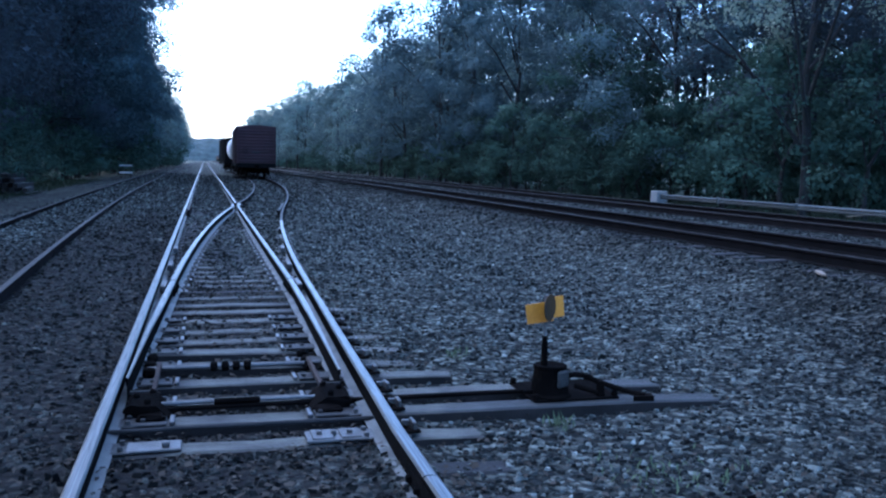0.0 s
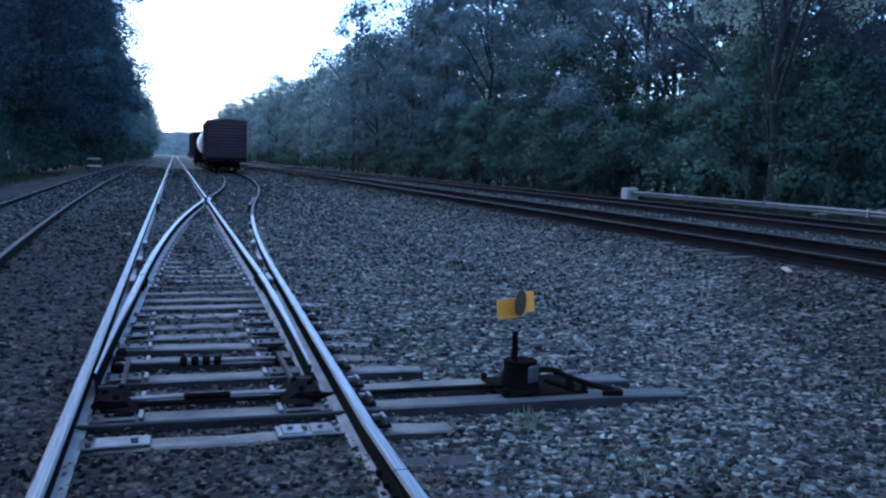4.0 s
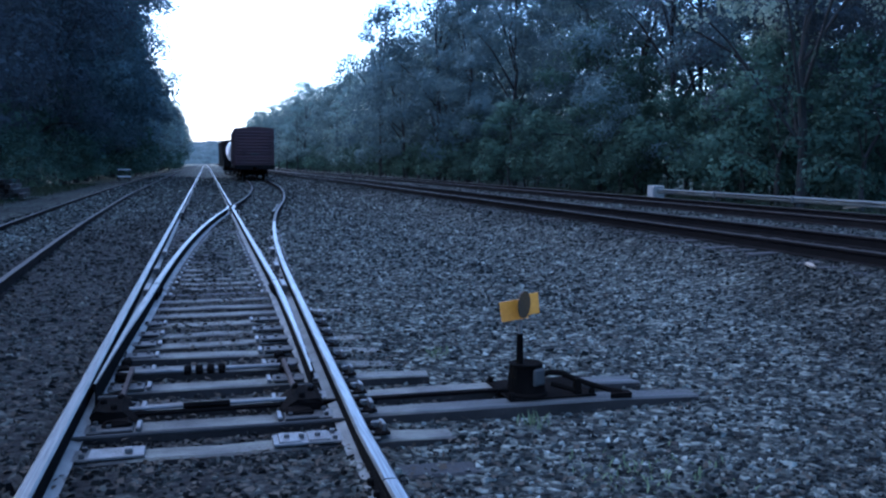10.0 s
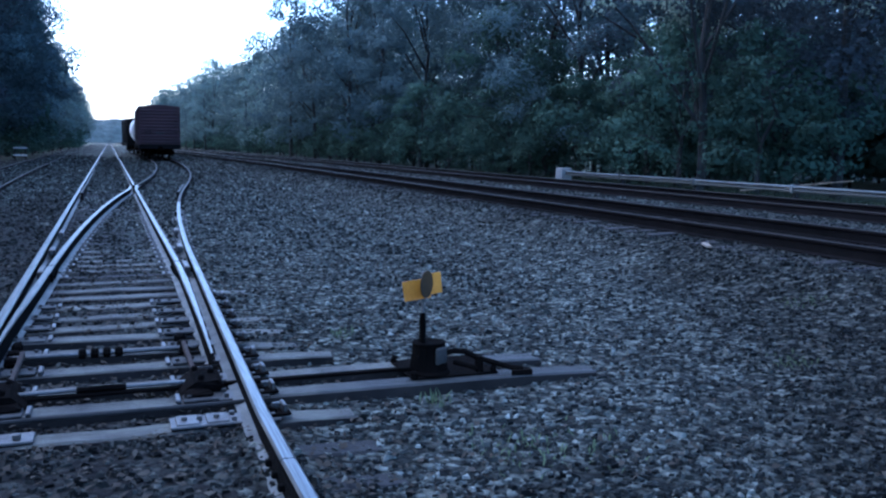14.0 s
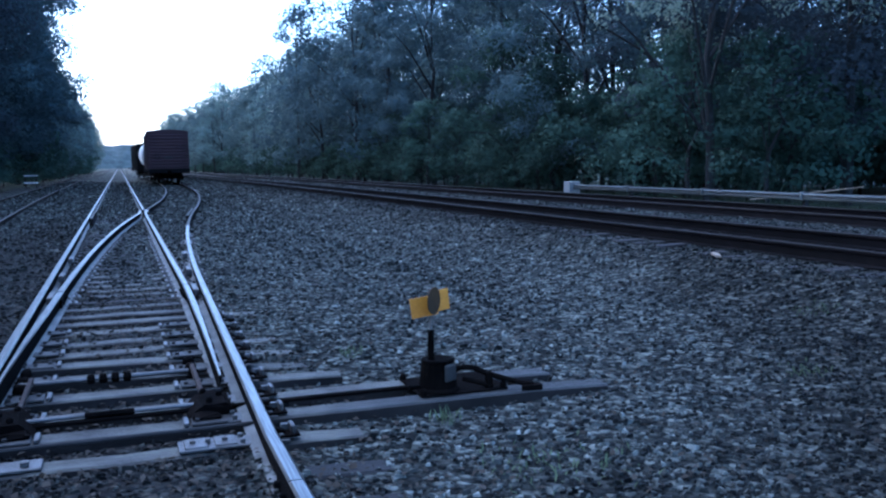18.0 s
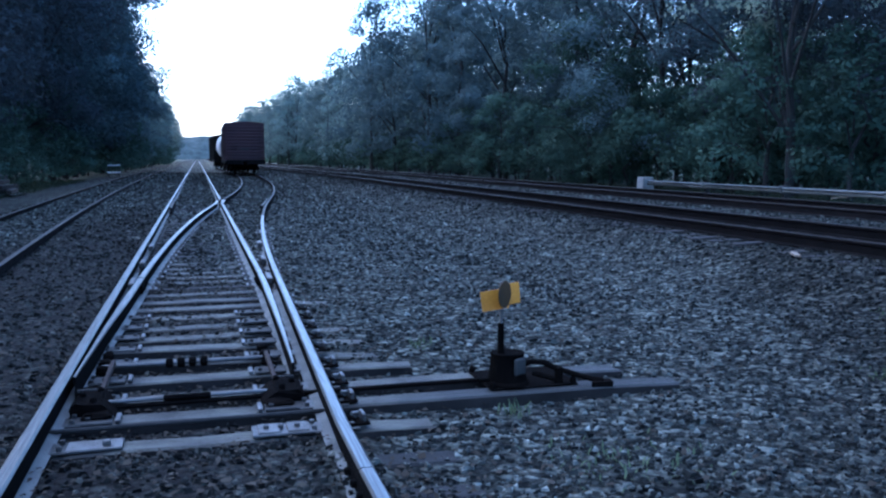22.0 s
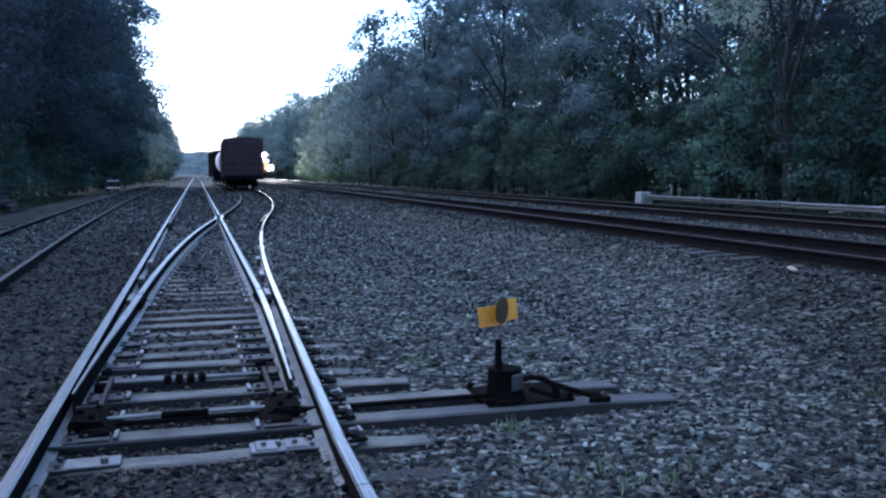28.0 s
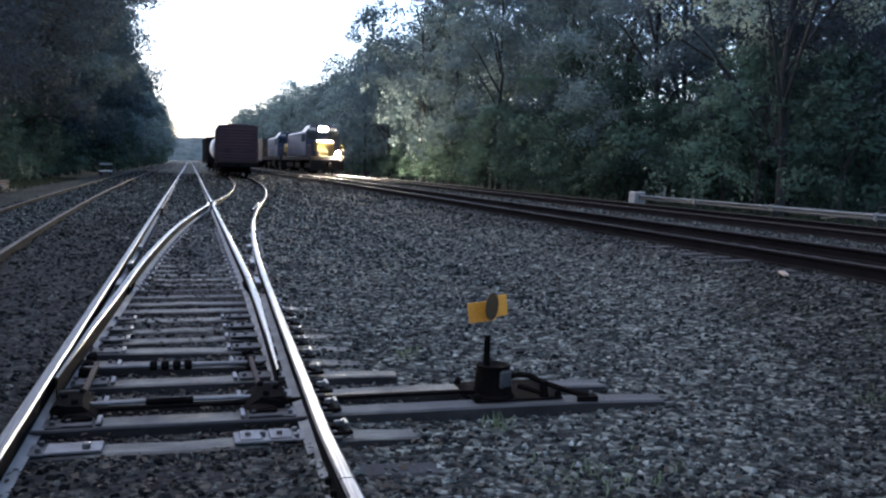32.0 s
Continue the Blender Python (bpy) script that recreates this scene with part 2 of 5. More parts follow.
M_PLATE = worn("tie_plate_steel", (0.15, 0.145, 0.14), (0.06, 0.048, 0.04), 14, 0.5, 0.6, 0.4)
M_GREASE = worn("greasy_plate_steel", (0.022, 0.019, 0.017), (0.06, 0.055, 0.05), 18, 0.65, 0.1, 0.4, 0.2)
M_YELLOW = worn("faded_yellow_enamel", (0.64, 0.27, 0.012), (0.52, 0.2, 0.012), 9, 0.5, 0, 0.1)
M_DISC = worn("dark_grey_enamel", (0.07, 0.04, 0.016), (0.045, 0.03, 0.015), 12, 0.7, 0, 0.2, 0.15)
M_MAROON = worn("faded_oxide_red_paint", (0.062, 0.025, 0.027), (0.04, 0.018, 0.021), 1.6, 0.65, 0, 0.2)
M_BLACK = worn("sooty_black_paint", (0.01, 0.01, 0.01), (0.018, 0.016, 0.015), 2, 0.85, 0, 0.2, 0.04)
M_WHITE = worn("grimy_white_paint", (0.68, 0.69, 0.70), (0.45, 0.44, 0.42), 1.2, 0.5, 0, 0.15)
M_GALV = worn("galvanised_steel", (0.16, 0.168, 0.165), (0.09, 0.094, 0.094), 3, 0.45, 0.6, 0.15)
M_CONCRETE = worn("weathered_concrete", (0.26, 0.255, 0.24), (0.18, 0.175, 0.165), 4, 0.9, 0, 0.5)
M_BARK = worn("grey_brown_bark", (0.022, 0.02, 0.018), (0.012, 0.011, 0.01), 5, 0.95, 0, 0.9)
M_LEAF = leaf_material("oak_leaves", (0.044, 0.066, 0.072), (0.085, 0.116, 0.121), (0.148, 0.184, 0.182))
# Leaf green paled and greyed: the far wood's haze is in the colour.
M_HAZELEAF = leaf_material("grey_green_leaves", (0.062, 0.084, 0.078), (0.118, 0.152, 0.14), (0.19, 0.23, 0.205))
# Deep shade beside the track is put into these dark leaves.
M_SHADELEAF = leaf_material("dark_leaves", (0.026, 0.032, 0.036), (0.05, 0.059, 0.066), (0.092, 0.106, 0.114))
M_PALE = leaf_material("pale_maple_leaves", (0.14, 0.17, 0.13), (0.24, 0.275, 0.21), (0.36, 0.39, 0.3))
M_BUSH = leaf_material("bush_leaves", (0.028, 0.046, 0.034), (0.05, 0.078, 0.058), (0.09, 0.128, 0.094))
M_GRASS = leaf_material("grass_blades", (0.012, 0.017, 0.01), (0.024, 0.031, 0.018), (0.05, 0.056, 0.034))
M_WEED = leaf_material("weed_blades", (0.045, 0.058, 0.03), (0.09, 0.108, 0.056), (0.18, 0.2, 0.11))
M_GLASS = worn("dark_cab_glass", (0.02, 0.025, 0.03), (0.03, 0.035, 0.04), 3, 0.1, 0, 0.0, 0.8)
M_BLUE = worn("dark_blue_paint", (0.012, 0.025, 0.075), (0.02, 0.03, 0.06), 1.5, 0.4, 0, 0.1)
M_GOLD = worn("locomotive_yellow_paint", (0.24, 0.15, 0.025), (0.18, 0.115, 0.025), 1.5, 0.5, 0, 0.1)
M_FREIGHT = worn("brown_freight_paint", (0.09, 0.06, 0.04), (0.06, 0.042, 0.03), 1.5, 0.7, 0, 0.2)
M_RUBBER = worn("tyre_rubber", (0.02, 0.02, 0.02), (0.035, 0.035, 0.035), 9, 0.85, 0, 0.3)
M_LAMP = glow_material("burning_headlight", (1.0, 0.80, 0.50), 8000.0)
M_LENS = glow_material("daytime_lamp", (0.85, 0.92, 1.0), 0.5)
M_LITTER = leaf_material("dead_leaves", (0.02, 0.016, 0.012), (0.06, 0.049, 0.038), (0.17, 0.148, 0.115))
M_CHROME = worn("bright_chrome", (0.75, 0.76, 0.78), (0.6, 0.61, 0.63), 6, 0.2, 1.0, 0.02)
# Pale metallic glass: the sky's reflection is put into the base colour.
M_WINDSCREEN = worn("windscreen_glass", (0.5, 0.55, 0.6), (0.42, 0.46, 0.5), 2, 0.14, 0.7, 0.0, 0.9)
M_CAP = worn("worn_steel_cap", (0.05, 0.047, 0.045), (0.025, 0.023, 0.021), 14, 0.6, 0.1, 0.3)
# Creosoted tie sides, with the shade of the gaps put into the colour.
M_SHADECREOSOTE = worn("creosoted_tie_side", (0.016, 0.013, 0.011), (0.035, 0.028, 0.024), 6, 0.9, 0, 0.6, 0.15)
M_DARKTIE = worn("dark_oiled_tie", (0.013, 0.011, 0.01), (0.032, 0.028, 0.026), 8, 0.8, 0, 0.6, 0.25)
M_BROWNTIE = worn("dry_brown_tie", (0.036, 0.031, 0.028), (0.018, 0.016, 0.014), 8, 0.85, 0, 0.6, 0.2)
M_WOOD = worn("pale_split_wood", (0.25, 0.19, 0.13), (0.18, 0.14, 0.1), 8, 0.8, 0, 0.5)


# ---- building helpers ----
def part(name, bm, material, parent=None, label=""):
    """Links a bmesh as one mesh object under a thing or a part."""
    me = bpy.data.meshes.new(name)
    bm.to_mesh(me)
    bm.free()
    return placed(name, me, material, parent, label)


def placed(name, me, material, parent=None, label="", m=None):
    mats = material if isinstance(material, (list, tuple)) else [material]
    if not me.materials:
        for one in mats:
            me.materials.append(one)
    ob = new(name, me)
    ob.parent = parent
    if m is not None:
        ob.matrix_basis = m
    if label:
        ob["label"] = label
    return ob


def thing(name, m, label, category, group="", kind=""):
    ob = new(name)
    ob.empty_display_size = 0.2
    ob.matrix_basis = m
    return tagged(ob, label, category, group, kind)


def box(bm, x0, x1, y0, y1, z0, z1, bevel=0.0, taper=0.0):
    """A box added to bm; taper narrows its top."""
    tx, ty = taper * (x1 - x0) / 2, taper * (y1 - y0) / 2
    vs = [bm.verts.new(p) for p in ((x0, y0, z0), (x1, y0, z0), (x1, y1, z0), (x0, y1, z0),
                                    (x0 + tx, y0 + ty, z1), (x1 - tx, y0 + ty, z1), (x1 - tx, y1 - ty, z1), (x0 + tx, y1 - ty, z1))]
    fs = [bm.faces.new([vs[i] for i in q]) for q in ((3, 2, 1, 0), (4, 5, 6, 7), (0, 1, 5, 4), (1, 2, 6, 5), (2, 3, 7, 6), (3, 0, 4, 7))]
    if bevel:
        edges = list({e for f in fs for e in f.edges})
        bmesh.ops.bevel(bm, geom=edges, offset=bevel, segments=1, affect="EDGES")
    return bm


def rod(bm, a, b, r0, r1=None, sides=8):
    """A round bar from a to b."""
    a, b = Vector(a), Vector(b)
    r1 = r0 if r1 is None else r1
    m = Matrix.Translation((a + b) / 2) @ (b - a).to_track_quat("Z", "Y").to_matrix().to_4x4()
    bmesh.ops.create_cone(bm, cap_ends=True, segments=sides, radius1=r0, radius2=r1, depth=(b - a).length, matrix=m)
    return bm


def lathe(bm, profile, sides=16, m=Matrix.Identity(4)):
    """Turns a profile of (radius, height) round z."""
    rings = [[bm.verts.new(m @ Vector((r * math.cos(k * math.tau / sides), r * math.sin(k * math.tau / sides), h))) for k in range(sides)] for r, h in profile]
    for a, b in zip(rings, rings[1:]):
        for k in range(sides):
            bm.faces.new((a[k], a[(k + 1) % sides], b[(k + 1) % sides], b[k]))
    bm.faces.new(rings[0][::-1])
    bm.faces.new(rings[-1])
    return bm


def outline(bm, points, z0, z1, plane="xy"):
    """A plate of the outline's shape between z0 and z1 along the third axis."""
    def at(u, v, w):
        return (u, v, w) if plane == "xy" else (u, w, v) if plane == "xz" else (w, u, v)
    lo, hi = [bm.verts.new(at(u, v, z0)) for u, v in points], [bm.verts.new(at(u, v, z1)) for u, v in points]
    n = len(points)
    bm.faces.new(lo[::-1]), bm.faces.new(hi)
    for k in range(n):
        bm.faces.new((lo[k], lo[(k + 1) % n], hi[(k + 1) % n], hi[k]))
    bmesh.ops.recalc_face_normals(bm, faces=bm.faces)
    return bm


def bm_new():
    return bmesh.new()


# ---- plan of the tracks ----
RAIL = 0.18


def turnout_offset(y):
    """How far the diverging track has moved to the right of the straight one: a bend at the points, a curve to the frog, a reverse curve after it."""
    if y < 4.0:
        return 0.0
    if y < 28.6:
        return 0.03 * (y - 4.0) + 0.0023 * max(0.0, y - 10.0) ** 2
    if y < 72.0:
        u = (y - 28.6) / 43.4
        return 1.534 * (1 - 3 * u * u + 2 * u ** 3) + 5.01 * (u - 2 * u * u + u ** 3) + 3.72 * (3 * u * u - 2 * u ** 3) + 0.434 * (u ** 3 - u * u)
    u = min(y, 115.0) - 72.0
    return 3.72 + 0.01 * u - 0.0005 * u * u


def main_shift(y):
    return -1.9 * (1 - math.exp(-(y - 50) / 50)) if y > 50 else 0.0


def left_line(y):
    return -4.25 + 1.85 * math.exp(-max(y, 0) / 28.0)


def near_main(y):
    return 8.4 + main_shift(y)


def far_main(y):
    return 12.6 + main_shift(y)


LEFT_Z, MAIN_Z = 0.07, 0.32


def ground_z(x, y):
    xs = (-400, -30, -9, -6, -5, -2.9, -1.75, -0.95, -0.87, -0.79, 0.9, 1.1, 1.5, 4.0, 6.0, 6.9, 7.55, 7.75, 9.05, 9.9, 10.9, 11.9, 13.3, 14.0, 14.8, 17.0, 21.0, 27.0, 400)
    zs = (0.3, 0.1, 0.04, 0.06, 0.13, 0.13, 0.07, 0.06, 0.035, -0.06, -0.06, -0.06, -0.075, -0.04, 0.06, 0.285, 0.312, 0.305, 0.302, 0.34, 0.34, 0.302, 0.302, 0.26, 0.16, 0.10, -0.12, -0.35, -0.35)
    z = float(np.interp(x - (main_shift(y) if x > 5 else 0.0), xs, zs))
    if -0.9 < x < 0.9 and y < 4.6:
        z += 0.065 * min(1.0, (4.6 - y) / 0.3)
    if -0.85 < x < 4.0 and y > 6.3:
        far = min(1.0, (y - 6.3) / 3.2)
        z += far * (0.075 if 0.9 < x < 3.0 else 0.038 if x <= 0.9 else 0.04)
    return z + 0.025 * noise.noise((x * 0.7, y * 0.7, 0.0)) + 0.012 * noise.noise((x * 2.3, y * 2.3, 4.0))


# ---- the ground, one sheet to the horizon ----
def build_ground():
    xs = np.concatenate([[-900, -500, -250, -120, -60, -30, -20, -14], np.arange(-11, -1.2, 0.3), [-1.1, -0.95, -0.87, -0.79, -0.65], np.arange(-0.5, 20.1, 0.3), [22, 25, 30, 40, 60, 120, 250, 500, 900]])
    ys = np.concatenate([[-60, -30, -12, -5, -2], np.arange(0, 20, 0.3), np.arange(20, 60, 1.0), np.arange(60, 160, 4.0), [170, 200, 260, 340, 450, 600, 800, 1200, 2000]])
    verts = [(float(x), float(y), ground_z(float(x), float(y))) for y in ys for x in xs]
    w = len(xs)
    faces = [(j * w + i, j * w + i + 1, (j + 1) * w + i + 1, (j + 1) * w + i) for j in range(len(ys) - 1) for i in range(w - 1)]
    me = bpy.data.meshes.new("ground")
    me.from_pydata(verts, [], faces)
    ob = placed("ground", me, [M_BALLAST, M_SOIL])
    for f in me.polygons:
        x = f.center.x
        f.material_index = 0 if -7.2 < x < 15.0 + main_shift(f.center.y) else 1
        f.use_smooth = True
    return tagged(ob, "grey crushed-stone ballast yard with dirt and dark soil verges", "ground", kind="structure")


build_ground()


def build_ridge():
    """A low wooded ridge that closes the view along the tracks."""
    # The haze of distance is put into the ridge's greyed colour.
    n = Nodes("distant_woodland")
    c = n.ramp(n.noise(0.12, 5, 0.65), (0.35, (0.05, 0.06, 0.056)), (0.65, (0.095, 0.108, 0.099)))
    n.bump(n.noise(0.2, 4), 0.6, 3.0)
    mat = n.done(c, 1.0, 0, 0.05)
    verts, m = [], 9
    for k in range(241):
        x = -360 + 3.0 * k
        crest = 21.5 + 1.6 * noise.noise((x * 0.03, 0, 0)) + 1.4 * noise.noise((x * 0.13, 3, 0)) - 0.0001 * x * x
        for i in range(m):
            u = i / (m - 1)
            y = 820 + 60 * u + 3 * noise.noise((x * 0.15, u * 9, 7))
            verts.append((x, y, -2 + (crest + 2) * math.sin(u * math.pi * 0.5) ** 0.8 + 1.0 * noise.noise((x * 0.2, u * 8, 1)) * u))
    faces = [(k * m + i, (k + 1) * m + i, (k + 1) * m + i + 1, k * m + i + 1) for k in range(240) for i in range(m - 1)]
    me = bpy.data.meshes.new("backdrop")
    me.from_pydata(verts, [], faces)
    for f in me.polygons:
        f.use_smooth = True
    tagged(placed("backdrop", me, mat), "low wooded ridge far along the tracks, haze put into its blue-grey", "wooded hill", kind="structure")


build_ridge()

# ---- rails ----
PROFILE = [(0.07, 0.0), (0.07, 0.011), (0.012, 0.03), (0.009, 0.125), (0.034, 0.140), (0.036, 0.17), (0.025, 0.18),
           (-0.025, 0.18), (-0.036, 0.17), (-0.034, 0.140), (-0.009, 0.125), (-0.012, 0.03), (-0.07, 0.011), (-0.07, 0.0)]


def rail_mesh(name, line, z, scale=1.0):
    """A rail swept along line, a list of (x, y); its second material covers the running surface."""
    n, verts, faces, top = len(PROFILE), [], [], []
    for k, (x, y) in enumerate(line):
        (xa, ya), (xb, yb) = line[max(k - 1, 0)], line[min(k + 1, len(line) - 1)]
        d = math.hypot(xb - xa, yb - ya)
        rx, ry = (yb - ya) / d, -(xb - xa) / d
        s = scale[k] if isinstance(scale, list) else scale
        verts += [(x + u * rx * s, y + u * ry * s, z + v) for u, v in PROFILE]
    for k in range(len(line) - 1):
        for i in range(n):
            j = (i + 1) % n
            faces.append((k * n + i, k * n + j, (k + 1) * n + j, (k + 1) * n + i))
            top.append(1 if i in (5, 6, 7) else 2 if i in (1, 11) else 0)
    faces += [tuple(range(n))[::-1], tuple(range((len(line) - 1) * n, len(line) * n))]
    me = bpy.data.meshes.new(name)
    me.from_pydata(verts, [], faces)
    me.polygons.foreach_set("material_index", top + [0, 0])
    me.validate()
    return me


def rail(name, parent, line, z, head, label="", scale=1.0):
    return placed(name, rail_mesh(name, line, z, scale), [M_RUST if head is M_POLISH else M_RUSTSIDE, head, M_LITFOOT if head is M_POLISH else M_RUSTSIDE], parent, label)


def span(f, y0, y1, step):
    n = max(2, round((y1 - y0) / step) + 1)
    return [(f(y0 + (y1 - y0) * k / (n - 1)), y0 + (y1 - y0) * k / (n - 1)) for k in range(n)]


def tie_mesh(length, seed, width=0.19, depth=0.17):
    """A worn timber tie with split, rounded ends."""
    rnd, bm = random.Random(seed), bmesh.new()
    rings, n = [], 9
    for k in range(n):
        x = (k / (n - 1) - 0.5) * length
        w = width / 2 * rnd.uniform(0.93, 1.04) * (0.93 if k in (0, n - 1) else 1.0)
        top = rnd.uniform(-0.008, 0.003) - (0.012 if k in (0, n - 1) else 0.0)
        prof = ((-w, -depth), (w, -depth), (w, top - 0.012), (w - 0.014, top), (0.0, top - rnd.uniform(0, 0.006)), (-w + 0.014, top), (-w, top - 0.012))
        rings.append([bm.verts.new((x + (rnd.uniform(-0.012, 0.012) if k in (0, n - 1) else 0), v, z)) for v, z in prof])
    for a, b in zip(rings, rings[1:]):
        for i in range(7):
            bm.faces.new((a[i], a[(i + 1) % 7], b[(i + 1) % 7], b[i]))
    bm.faces.new(rings[0]), bm.faces.new(rings[-1][::-1])
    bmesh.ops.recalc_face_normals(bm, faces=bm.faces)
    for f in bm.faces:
        f.material_index = 0 if f.normal.z > 0.6 else 1
    me = bpy.data.meshes.new("tie")
    bm.to_mesh(me)
    bm.free()
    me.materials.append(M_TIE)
    me.materials.append(M_SHADECREOSOTE)
    return me


TIES = [tie_mesh(2.62, s) for s in range(6)]
DARK_TIES = [tie_mesh(2.62, 20 + s) for s in range(4)]
for me in DARK_TIES:
    me.materials[0] = M_DARKTIE

BROWN_TIES = [tie_mesh(2.62, 30 + s) for s in range(3)]
for me in BROWN_TIES:
    me.materials[0] = M_BROWNTIE


def lay_ties(parent, f, z, y0, y1, step, seed, kinds):
    rnd, y = random.Random(seed), y0
    while y < y1:
        slope = math.degrees(math.atan(f(y + 0.5) - f(y - 0.5)))
        placed("tie", rnd.choice(kinds), M_TIE, parent, "", pose(f(y) + rnd.uniform(-0.05, 0.05), y, z + rnd.uniform(-0.02, 0.0), 0, rnd.uniform(-0.4, 0.4), -slope + rnd.uniform(-1.2, 1.2)))
        y += step * rnd.uniform(0.95, 1.05)


def track(name, label, f, z, y0, y1, ties_to, head, seed, tie_from=None):
    t = thing(name, pose(0, 0, 0), label, "railway track")
    for side in (-1, 1):
        rail("rail", t, span(lambda y: f(y) + side * 0.7535, y0, y1, 2.5), z, head)
    lay_ties(t, f, z - (0.045 if z < 0.2 else -0.004), tie_from or y0, ties_to, 0.52, seed, DARK_TIES if z < 0.2 else DARK_TIES + BROWN_TIES)
    return t


track("siding_track", "rusty siding track half sunk in ballast", left_line, LEFT_Z, -14, 420, 60, M_DARKRAIL, 1, 3)
track("main_track", "rusty main line track on a low ballast bed", near_main, MAIN_Z, -14, 900, 75, M_BROWNRAIL, 2)
track("main_track", "rusty main line track beside a guard rail", far_main, MAIN_Z, -14, 900, 75, M_BROWNRAIL, 3)


# ---- the turnout ----
G = 0.7535  # from a track's centre to the middle of its rail head


def build_turnout():
    t = thing("railway_turnout", pose(0, 0, 0), "railway turnout with worn shiny rails on weathered timber ties", "railway switch")
    d = turnout_offset
    rail("stock_rail", t, span(lambda y: -G, -14, 33, 3), 0, M_POLISH, "straight shiny stock rail")
    rail("running_rail", t, span(lambda y: -G, 33.01, 400, 20), 0, M_POLISH)
    rail("stock_rail", t, span(lambda y: G + d(y), 3.40, 18.3, 0.7), 0, M_POLISH, "curved shiny stock rail")
    rail("stock_rail", t, span(lambda y: G, -14, 3.392, 1), 0, M_POLISH)
    rail("running_rail", t, span(lambda y: G + d(y), 20.61, 130, 1.2), 0, M_BROWNRAIL, "rusty rail of the diverging track")
    rail("running_rail", t, span(lambda y: G + d(y), 18.31, 20.6, 0.8), 0, M_POLISH)
    rail("running_rail", t, span(lambda y: -G + d(y), 29.0, 130, 1.2), 0, M_BROWNRAIL, "rusty rail of the diverging track")
    rail("running_rail", t, span(lambda y: G, 29.0, 400, 20), 0, M_POLISH)
    # closure rails and switch points; the blades are thinned towards their tips
    rail("closure_rail", t, span(lambda y: G, 10.2, 26.6, 2), 0, M_POLISH)
    rail("closure_rail", t, span(lambda y: -G + d(y), 10.2, 26.6, 0.8), 0, M_POLISH)
    n = 12
    ys = [5.5 + (10.19 - 5.5) * k / (n - 1) for k in range(n)]
    thin = [0.22 + 0.78 * min(1.0, k / 7) for k in range(n)]
    rail("switch_point", t, [(G - 0.10 * (1 - (y - 5.5) / 4.69) ** 1.5, y) for y in ys], -0.004, M_POLISH, "open switch point blade", thin)
    rail("switch_point", t, [(max(-G + d(y), -G + 0.062 + 0.02 * (y - 5.5)), y) for y in ys], -0.004, M_POLISH, "closed switch point blade", thin)
    # frog: a point between two wing rails
    bm = bm_new()
    outline(bm, [(G - 0.03, 27.3), (G + 0.02, 27.3), (G + 0.036, 29.0), (-G + d(29.0) + 0.036, 29.0)], 0.0, RAIL, "xy")
    part("frog_point", bm, [M_POLISH], t, "worn frog point")
    rail("wing_rail", t, [(G, 26.62), (G + 0.02, 27.1), (G + 0.07, 28.0), (G + 0.13, 28.6)], 0, M_POLISH)
    rail("wing_rail", t, [(-G + d(26.62), 26.62), (-G + d(27.1) - 0.02, 27.1), (-G + d(27.4) - 0.02, 28.0), (G - 0.1, 28.6)], 0, M_POLISH)
    rail("guard_rail", t, [(-G + 0.12, 24.7), (-G + 0.095, 25.3), (-G + 0.095, 28.6), (-G + 0.12, 29.2)], 0, M_BROWNRAIL)
    rail("guard_rail", t, [(G + d(y) - o, y) for y, o in ((24.7, 0.12), (25.3, 0.095), (26.9, 0.095), (28.6, 0.095), (29.2, 0.12))], 0, M_BROWNRAIL)
    # cast spacer blocks bolted to the inner side of the stock rails
    for y, half in ((10.3, 0.26), (12.3, 0.22), (14.6, 0.2)):
        for x in (G + d(y) - 0.085, -G + 0.085):
            bm = bm_new()
            box(bm, -0.035, 0.035, y - half, y + half, 0.05, 0.135, 0.012)
            part("spacer_block", bm, M_PLATE, t, "grey cast spacer block").matrix_basis = pose(x, 0, 0)
    # ties: the head block pair carries the switch stand
    rows = [4.08, 4.58, 5.06, 5.50, 6.02, 6.55, 7.05, 7.52, 7.98, 8.5, 8.98, 9.45, 9.95, 10.45]
    rows += [10.95 + 0.52 * k for k in range(34)]
    rows = [-13.9 + 0.55 * k for k in range(26)] + [0.4, 0.95, 1.5, 2.05, 2.6, 3.1, 3.6] + rows
    rnd = random.Random(11)
    long_tie = tie_mesh(4.5, 40, 0.2), tie_mesh(4.45, 41, 0.2)
    for me, timber in zip(long_tie, (M_HEADTIE, M_HEADTIE_FAR)):
        me.materials[0] = timber
    longer = tie_mesh(2.84, 43)
    wide = [tie_mesh(2.62 + 0.25 * k, 50 + k) for k in range(8)]
    wide_dark = [me.copy() for me in wide]
    for me in wide_dark:
        me.materials[0] = M_DARKTIE
    for y in rows:
        sink = -0.012 if y < 4.3 or y > 11 else 0.0
        if y in (5.06, 5.50):
            placed("head_block_tie", long_tie[y > 5.2], M_TIE, t, "long head block tie under the switch stand", pose(0.95 if y < 5.2 else 0.74, y, 0.004, 0, 0, -0.6))
            continue
        k = min(7, int(d(y) / 0.25 + 0.4)) if y > 11 else 0
        x = d(y) / 2 if y > 11 else 0.06
        if y < 4.3:
            sink = -0.045
        if y == 6.02:
            placed("tie", longer, M_TIE, t, "", pose(0.14, y, 0.0))
            continue
